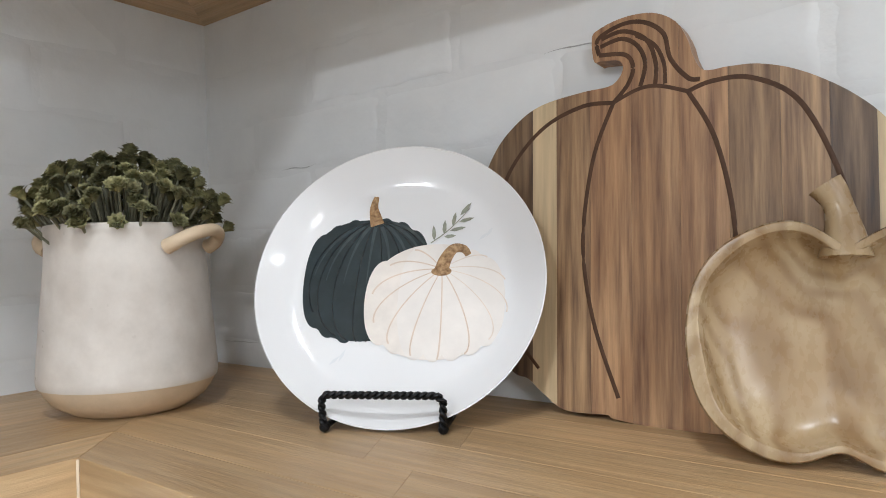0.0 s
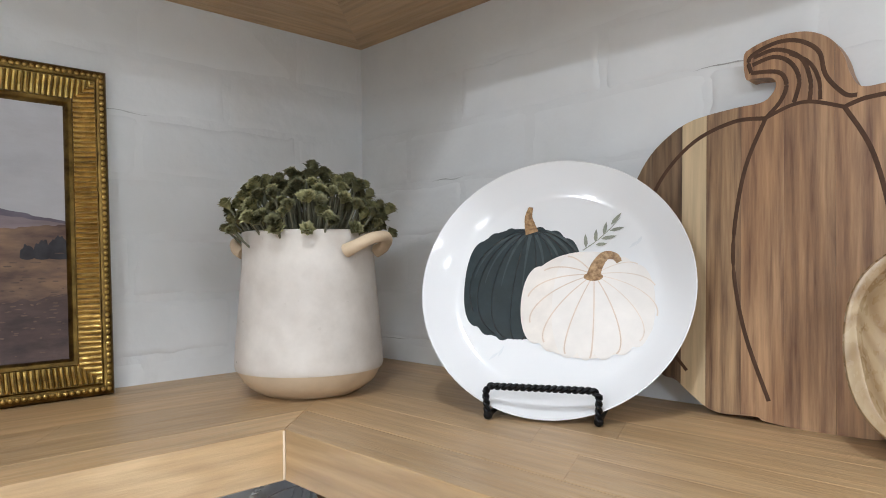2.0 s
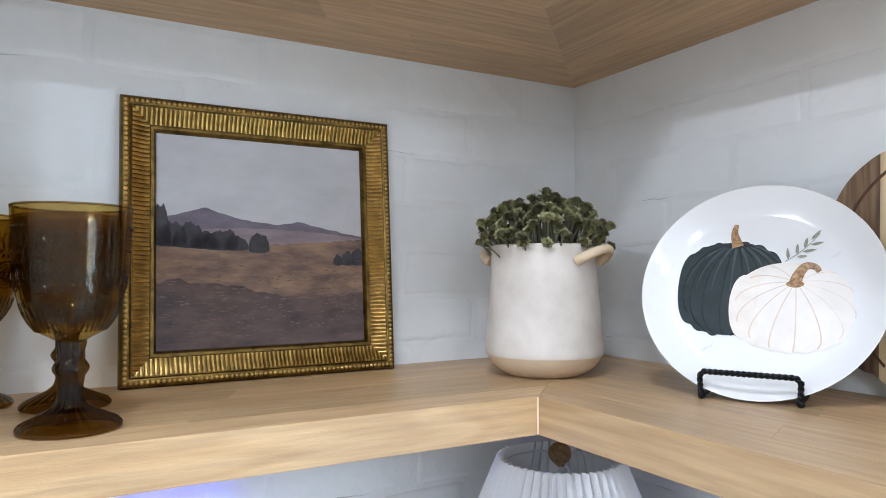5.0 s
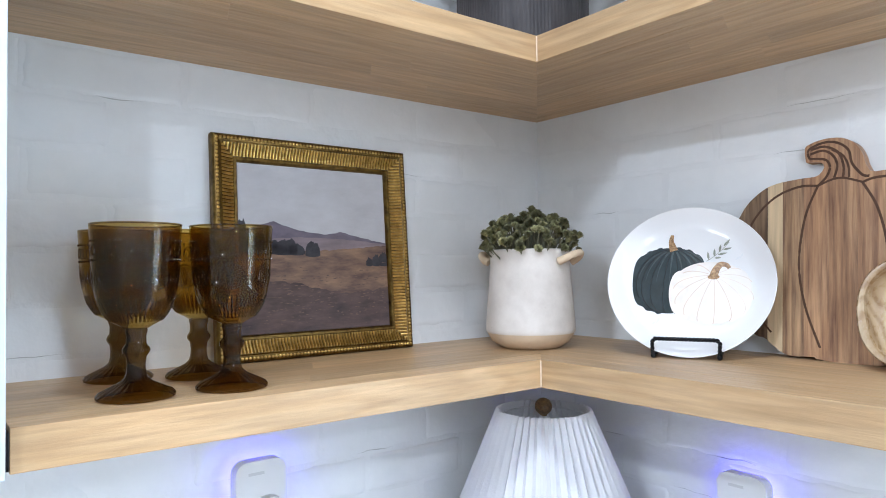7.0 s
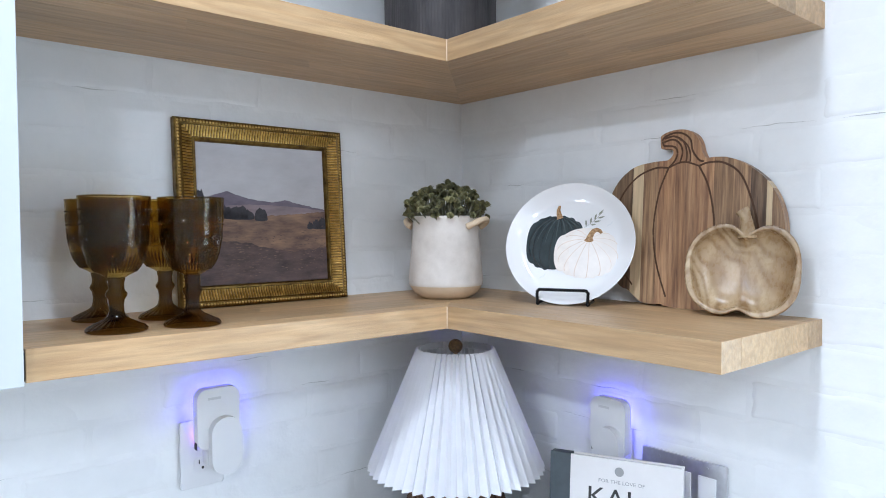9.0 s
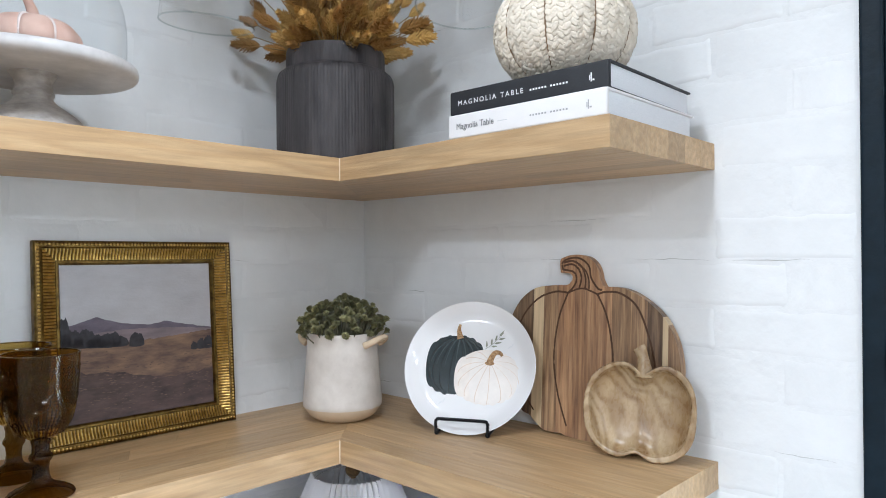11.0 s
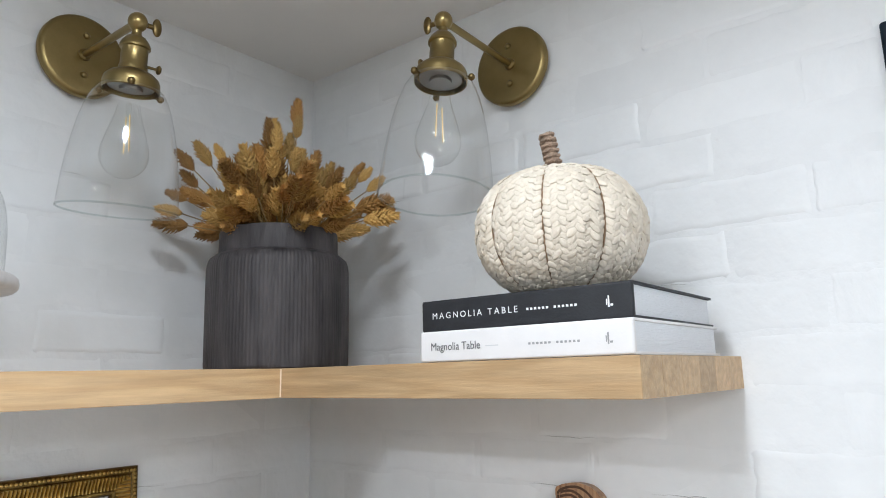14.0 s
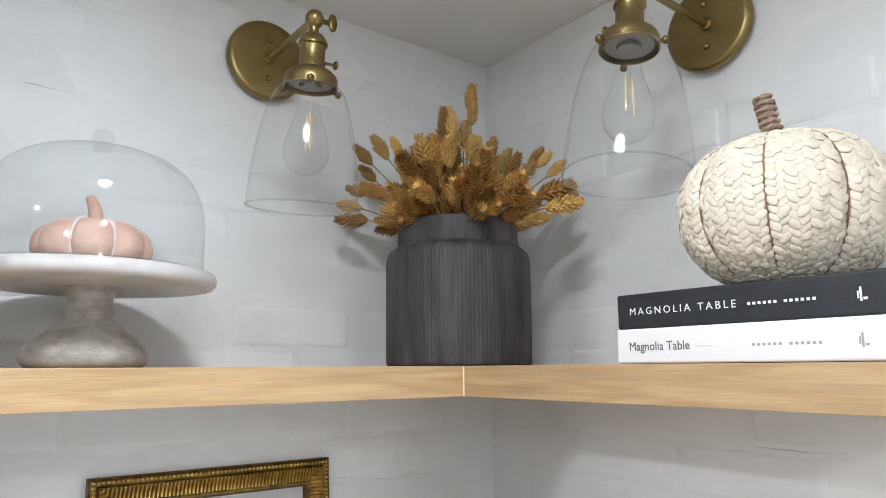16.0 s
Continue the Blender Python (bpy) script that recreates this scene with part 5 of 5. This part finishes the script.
for g in range(GORES):
    for col in range(8):
        rows = 28
        for r_ in range(rows):
            lat = -0.90 + 1.80 * (r_ + 0.5 * (col % 2)) / rows
            phi = 2 * math.pi * (g + (col + 0.5) / 8 * 0.97 + 0.015) / GORES
            p = pump_at(phi, lat)
            e = 0.01
            du = (pump_at(phi + e, lat) - pump_at(phi - e, lat)).normalized()
            dv = (pump_at(phi, min(0.99, lat + e)) - pump_at(phi, max(-0.99, lat - e))).normalized()
            nn = du.cross(dv).normalized()
            dv = nn.cross(du)
            wide = 2 * math.pi * p.xy.length / GORES / 8
            sl = radians(40 if col % 2 else -40) + rng.uniform(-0.16, 0.16)
            ax = math.cos(sl) * du + math.sin(sl) * dv
            ay = nn.cross(ax)
            la, lb = max(0.0036, wide * 0.88 * rng.uniform(0.88, 1.12)), 0.0043 * rng.uniform(0.88, 1.12)
            m = Matrix((ax * la, ay * lb, nn * 0.0015)).transposed().to_4x4()
            tilt = Matrix.Rotation(rng.uniform(-0.10, 0.10) + (0.10 if col % 2 else -0.10), 4, ay)
            m = Matrix.Translation(p + nn * rng.uniform(-0.001, 0.0008)) @ tilt @ m
            pads.append((p, m))
    line = [pump_at(2 * math.pi * g / GORES + 0.001, l / 10) * 1.0 for l in range(-8, 10)]
    part("seam", tube([(p.x * 1.012, p.y * 1.012, p.z) for p in line], 0.0009, 5), SEAM, wpk, "thin dark seam cord")
# the strips on the room side are pieces of their own, the rest are joined
pads.sort(key=lambda pm: pm[0].y - 0.45 * pm[0].x)
for p, m in pads[:300]:
    part("husk_strip", PAD, None, wpk, at=m)
rest = bmesh.new()
for p, m in pads[300:]:
    n0 = len(rest.verts)
    rest.from_mesh(PAD)
    rest.verts.ensure_lookup_table()
    for v in rest.verts[n0:]:
        v.co = m @ v.co
tagged(part("husk_braid", rest, STRAW, wpk), kind="stuff")
tw = [((0.0098 - 0.0018 * f + 0.0006 * math.sin(9 * f)) * math.cos(2 * math.pi * 9 * f) - 0.010 * f, (0.0098 - 0.0018 * f) * math.sin(2 * math.pi * 9 * f), 0.134 + 0.062 * f) for f in [i / 200 for i in range(201)]]
stem = part("stem", tube([(0, 0, 0.134), (-0.005, 0, 0.165), (-0.0095, 0, 0.194), (-0.0100, 0, 0.197)], lambda f: 0.0088 - 0.0018 * f, 16), TWINE, wpk, "stem wrapped in brown twine")
part("twine_wrap", twisted(tw, 0.0017, 170), TWINE, stem)

VASE_M = material("charcoal_glaze", (0.056, 0.049, 0.049), 0.60, vary=0.6, scale=16, stretch=(2.6, 2.6, 0.42), bump=0.35, bump_scale=45, dark=(0.014, 0.0125, 0.014), fine=0.25)
VX, VY = 0.173, -0.212
vase = thing("fluted_vase", (VX, VY, HIGH), "charcoal ceramic vase with fine worn vertical fluting", "vase")
NF = 120


def fl(a, r, z):
    """Fine vertical fluting on a hand-turned body, worn flat in places."""
    if r < 0.1 or z < 0.003:
        return r
    worn = 0.5 + 0.5 * math.sin(3 * a + 0.7) * math.sin(5 * a + 2.1)
    return r * (1 + 0.0026 * (0.35 + worn) * math.cos(NF * a) + 0.0035 * math.sin(7 * a + 2) + 0.0020 * math.sin(17 * a) + 0.0012 * math.sin(40 * z + 5 * a))


part("body", lathe([(0.0, 0.0), (0.104, 0.0), (0.1065, 0.002), (0.1072, 0.006), (0.1078, 0.05), (0.1080, 0.10), (0.1078, 0.150), (0.1068, 0.158), (0.1040, 0.166), (0.0975, 0.1715), (0.0928, 0.1735), (0.086, 0.1735), (0.085, 0.15), (0.0, 0.14)], NF * 6, fl), VASE_M, vase)
part("neck", lathe([(0.0935, 0.1728), (0.0912, 0.176), (0.0908, 0.207), (0.0895, 0.2105), (0.0865, 0.2105), (0.0850, 0.207), (0.0850, 0.1728)], 96, close=True), VASE_M, vase, "plain charcoal collar")

HUSK = material("dried_seed_heads", (0.68, 0.45, 0.150), 0.6, vary=0.40, scale=90, rand=0.35, dark=(0.36, 0.185, 0.045))
HUSK_BROWN = material("brown_seed_heads", (0.50, 0.275, 0.080), 0.6, vary=0.45, scale=90, rand=0.45, dark=(0.21, 0.092, 0.024))
STRAWSTEM = material("dried_stems", (0.34, 0.23, 0.10), 0.7, vary=0.3, scale=80)


def seed_head(seed):
    """A spindle of overlapping papery scales, along z, 1 unit long."""
    rng = random.Random(seed)
    bm = bmesh.new()
    rows = 13
    for r in range(rows):
        f = r / (rows - 1)
        rad = 0.195 * (math.sin(math.pi * (0.13 + 0.80 * f)) ** 0.85) * (1 - 0.18 * f)
        n = 7
        for i in range(n):
            a = 2 * math.pi * (i + 0.5 * (r % 2)) / n + rng.uniform(-0.12, 0.12)
            ca, sa = math.cos(a), math.sin(a)
            ln, w = rng.uniform(0.17, 0.24), rng.uniform(0.065, 0.085)
            out = rng.uniform(0.05, 0.15)
            P = lambda u, v, h: bm.verts.new((u * ca - v * sa, u * sa + v * ca, h))
            z = f * 0.86
            b = P(rad * 0.62, 0, z - 0.02)
            l, rt = P(rad * 0.95, w, z + ln * 0.42), P(rad * 0.95, -w, z + ln * 0.42)
            md = P(rad * 1.12 + out * 0.4, 0, z + ln * 0.48)
            tp = P(rad * 0.98 + out, 0, z + ln)
            bm.faces.new((b, md, l)), bm.faces.new((b, rt, md)), bm.faces.new((l, md, tp)), bm.faces.new((md, rt, tp))
    me = bpy.data.meshes.new("seed_head")
    bm.to_mesh(me)
    bm.free()
    me.materials.append(HUSK if seed % 2 else HUSK_BROWN)
    return me


HEADS = [seed_head(i) for i in range(4)]
bq = thing("dried_grass_bouquet", (VX, VY, HIGH + 0.141), "golden-brown dried canary grass bouquet standing in a vase", "dried flowers")
rng = random.Random(21)
specs = []
for i in range(140):
    f = (i + 0.5) / 140
    el = radians(13 + 64 * f + rng.uniform(-8, 8))
    a = i * 2.39996 + rng.uniform(-0.3, 0.3)
    specs.append((a + rng.uniform(-0.3, 0.3), el, rng.uniform(0.060, 0.105) if i % 5 < 3 else rng.uniform(0.105, 0.145), rng.uniform(0.038, 0.050)))
# the long ones that stand clear of the bunch
specs += [(0.5, radians(84), 0.232, 0.046), (-2.6, radians(87), 0.198, 0.042), (0.3, radians(82), 0.200, 0.038), (-0.8, radians(76), 0.175, 0.042), (-1.2, radians(80), 0.186, 0.042), (0.9, radians(72), 0.150, 0.042), (-2.2, radians(84), 0.165, 0.044), (0.6, radians(86), 0.172, 0.044), (-0.9, radians(84), 0.148, 0.044), (0.7, radians(79), 0.146, 0.044), (-2.4, radians(78), 0.150, 0.042),
          (-2.42, radians(46), 0.196, 0.040), (-2.60, radians(40), 0.176, 0.034), (-2.20, radians(54), 0.178, 0.040), (-2.05, radians(60), 0.164, 0.034), (-2.45, radians(20), 0.160, 0.038), (-2.3, radians(10), 0.140, 0.042), (-2.5, radians(30), 0.166, 0.034),
          (0.70, radians(48), 0.158, 0.034), (0.75, radians(36), 0.165, 0.038), (0.60, radians(42), 0.160, 0.034), (0.80, radians(25), 0.150, 0.040), (0.55, radians(15), 0.140, 0.038), (0.9, radians(30), 0.140, 0.034)]
for i, (a, el, reach, ln) in enumerate(specs):
    d = Vector((math.cos(el) * math.cos(a), math.cos(el) * math.sin(a), math.sin(el)))
    base = Vector((0.044 * math.cos(a) * math.cos(el), 0.044 * math.sin(a) * math.cos(el), 0.066))
    p = base + d * (reach - ln)
    # the wall side of the bunch is pressed back
    p.x, p.y = max(p.x, -0.150), min(p.y, 0.185)
    bend = Vector((0, 0, -0.12 if el < 0.6 else 0.1))
    ax = (d + bend).normalized()
    q = ax.to_track_quat("Z", "Y").to_matrix().to_4x4()
    part("seed_head", HEADS[(i * 7 // 3) % 4], None, bq, at=Matrix.Translation(p) @ q @ Matrix.Rotation(rng.uniform(0, 6), 4, "Z") @ Matrix.Scale(ln * rng.uniform(0.9, 1.2), 4))
    part("stem", tube([(base.x * 0.3, base.y * 0.3, 0.003), tuple(base), tuple(p + ax * 0.004)], 0.0009, 4), STRAWSTEM, bq)

MARBLE = material("white_marble", (0.60, 0.575, 0.56), 0.3, vary=0.22, scale=22, bump=0.03, bump_scale=60)
GREYWOOD = material("limewashed_wood", (0.43, 0.40, 0.37), 0.40, vary=0.35, scale=12, stretch=(3, 3, 6), bump=0.1, bump_scale=50, dark=(0.25, 0.225, 0.20), fine=0.06)
CX, CY = 0.128, -0.702
cake = thing("cake_stand", (CX, CY, HIGH), "pedestal cake stand with marble top and limewashed wood foot", "cake stand")
part("foot", lathe([(0.0, 0.0), (0.058, 0.0), (0.0625, 0.004), (0.0645, 0.010), (0.0640, 0.017), (0.0600, 0.025), (0.050, 0.034), (0.038, 0.042), (0.029, 0.0485), (0.0245, 0.054), (0.0240, 0.057), (0.0262, 0.060), (0.0262, 0.063), (0.0240, 0.066), (0.0232, 0.074), (0.0248, 0.082), (0.0300, 0.0875), (0.0310, 0.0895), (0.0, 0.0895)], 64), GREYWOOD, cake, "turned grey limewashed wooden foot")
part("top", lathe([(0.0, 0.0896), (0.122, 0.0896), (0.1305, 0.091), (0.1335, 0.0945), (0.1340, 0.0990), (0.1330, 0.1040), (0.1300, 0.1070), (0.0, 0.1072)], 96), MARBLE, cake, "pale grey-veined marble top")
CT = HIGH + 0.1073
dome = thing("glass_cloche", (CX, CY, CT), "clear glass cloche with a ball knob", "glass cloche")
dl = [(r * 1.07, z) for r, z in ((0.1105, 0.001), (0.1105, 0.030), (0.1098, 0.055), (0.1070, 0.078), (0.1005, 0.098), (0.0880, 0.1165), (0.0690, 0.1300), (0.0450, 0.1385), (0.0200, 0.1425), (0.0, 0.1435))]
part("bell", lathe([(v.x, v.y) for v in smooth_line([(r, z, 0) for r, z in dl], 4)], 96), GLASS, dome)
part("lower_rim", tube([(0.1182 * math.cos(i * math.pi / 48), 0.1182 * math.sin(i * math.pi / 48), 0.0018) for i in range(96)], 0.0017, 8, loop=True), GLASS_RIM, dome)
part("knob", ball(0.0125, (0, 0, 0.1570), (1, 1, 0.92), 24, 14, lathe([(0.0, 0.1435), (0.012, 0.1437), (0.0075, 0.1465), (0.0065, 0.149)], 24)), clear_glass("knob_glass", (0.97, 0.98, 0.98), 0.0, 0.5), dome)

TERRA = material("terracotta", (0.74, 0.52, 0.43), 0.8, vary=0.14, scale=18, bump=0.12, bump_scale=120, dark=(0.52, 0.30, 0.23))
CHALK = material("chalk_wash", (0.80, 0.70, 0.66), 0.9, vary=0.12, scale=40, bump=0.1, bump_scale=120)
tp = thing("terracotta_pumpkin", (CX + 0.004, CY - 0.002, CT), "small terracotta pumpkin with chalky white ribs", "ornament", rot=(0, 0, 12))
NL = 8


def lobes(a, r, z):
    return r * (1 - 0.13 * (1 - abs(math.sin(NL * a / 2)) ** 0.55)) if r > 0.012 else r


tp_rows = [(v.x, v.y) for v in smooth_line([(0.030, 0.0, 0), (0.049, 0.005, 0), (0.0600, 0.016, 0), (0.0625, 0.027, 0), (0.0585, 0.041, 0), (0.046, 0.051, 0), (0.029, 0.0555, 0), (0.014, 0.053, 0)], 4)]
part("body", lathe([(0.0, 0.0)] + tp_rows + [(0.0, 0.050)], 128, lobes), TERRA, tp)
for k in range(NL):
    a = 2 * math.pi * k / NL
    ln = [(r * 0.852 * math.cos(a), r * 0.852 * math.sin(a), z) for r, z in tp_rows[5:27]]
    part("rib_wash", tube(ln, 0.0034, 8), CHALK, tp, "chalky white rib groove")
part("stem", tube(smooth_line([(0, 0, 0.046), (0.001, 0, 0.062), (-0.003, -0.002, 0.076), (-0.008, -0.005, 0.086)], 5), lambda f: 0.0095 - 0.0045 * f, 14), TERRA, tp)

# ---- bricks of the two painted walls ----
COURSE, LONG = 0.0677, 0.2032


def brick_mesh(seed, length):
    rng = random.Random(seed)
    nx, nz = 11, 7
    h = COURSE - 0.0050
    bm = bmesh.new()
    grid = []
    for j in range(nz + 1):
        row = []
        for i in range(nx + 1):
            u, v = i / nx, j / nz
            x, z = (u - 0.5) * length, (v - 0.5) * h
            edge = min(u, 1 - u) * length, min(v, 1 - v) * h
            drop = 0.0
            if i in (0, nx) or j in (0, nz):
                drop = 1.0
                x += rng.uniform(-0.0030, 0.0020)
                z += rng.uniform(-0.0022, 0.0016)
            y = 0.0018 * (1 - drop) + 0.0009 * noise.noise((x * 30, seed * 3.1, z * 30)) * (1 - drop) - 0.0012 * drop
            row.append(bm.verts.new((x, -y, z)))
        grid.append(row)
    # pull the second ring out to the edge for a tight rounded arris
    for j in range(nz + 1):
        for i in range(nx + 1):
            v = grid[j][i]
            for k, inset in ((1, 0.0055), (2, 0.0110)):
                if i == k: v.co.x = grid[j][0].co.x + inset
                if i == nx - k: v.co.x = grid[j][nx].co.x - inset
                if j == k: v.co.z = grid[0][i].co.z + inset * 0.85
                if j == nz - k: v.co.z = grid[nz][i].co.z - inset * 0.85
    for j in range(nz):
        for i in range(nx):
            bm.faces.new((grid[j][i], grid[j][i + 1], grid[j + 1][i + 1], grid[j + 1][i]))
    me = bpy.data.meshes.new("brick")
    bm.normal_update()
    bm.to_mesh(me)
    bm.free()
    for p in me.polygons:
        p.use_smooth = True
    me.materials.append(WALL)
    return me


CRACK = material("open_joint", (0.52, 0.52, 0.51), 0.9, vary=0.3, scale=60)


def crack(parent, s0, s1, z, to_world):
    n = max(4, int((s1 - s0) / 0.008))
    seed = s0 * 91 + z * 37
    mid, half = (s0 + s1) / 2, (s1 - s0) / 2
    line = [(half * (2 * i / n - 1), -0.0004, 0.0030 * noise.noise((i * 0.35, seed, 0.0)) + 0.0012 * noise.noise((i * 1.3, seed, 4.0))) for i in range(n + 1)]
    bm = tube(line, lambda f: 0.0008 * math.sin(math.pi * min(0.97, max(0.03, f))) * (0.7 + 0.5 * noise.noise((f * 9, seed, 2.0))), 5)
    part("joint_crack", bm, CRACK, parent, at=to_world(mid, z))


FULL = [brick_mesh(i, LONG - 0.0055) for i in range(7)]
brng = random.Random(77)
crng = random.Random(12)


def lay(parent, along, start, end, z_lo, z_hi, to_world):
    """Courses in running bond; the end pieces are cut short."""
    c0 = math.floor((z_lo - 1.834) / COURSE)
    c = c0
    while 1.834 + (c + 1) * COURSE < z_hi + 0.02:
        z = 1.834 + (c + 0.5) * COURSE
        x = start - (LONG / 2 if c % 2 else 0.0) - brng.uniform(0, 0.02)
        while x < end:
            x0, x1 = max(x, start), min(x + LONG, end)
            if x1 - x0 > 0.03:
                ln = x1 - x0
                m = to_world((x0 + x1) / 2, z) @ Matrix.Diagonal((ln / LONG, brng.choice((0.06, 0.15, 0.25, 0.4, 0.6, 0.85)), 1, 1))
                part("brick", FULL[brng.randrange(7)], None, parent, at=m)
                if ln > 0.12 and crng.random() < 0.20:
                    c0_ = x0 + ln * crng.uniform(0.0, 0.5)
                    crack(parent, c0_, min(x1, c0_ + crng.uniform(0.04, 0.13)), z - COURSE / 2 + 0.002, to_world)
            x += LONG
        c += 1


lay(wall_north, "x", WX + 0.002, 0.975, 0.93, CEIL, lambda s, z: pose(s, WY, z, brng.uniform(-0.3, 0.3), 0, brng.uniform(-0.25, 0.25)))
lay(wall_west, "y", -0.99, WY - 0.002, 0.93, CEIL, lambda s, z: pose(WX, s, z, brng.uniform(-0.3, 0.3), 0, 90 + brng.uniform(-0.25, 0.25)))
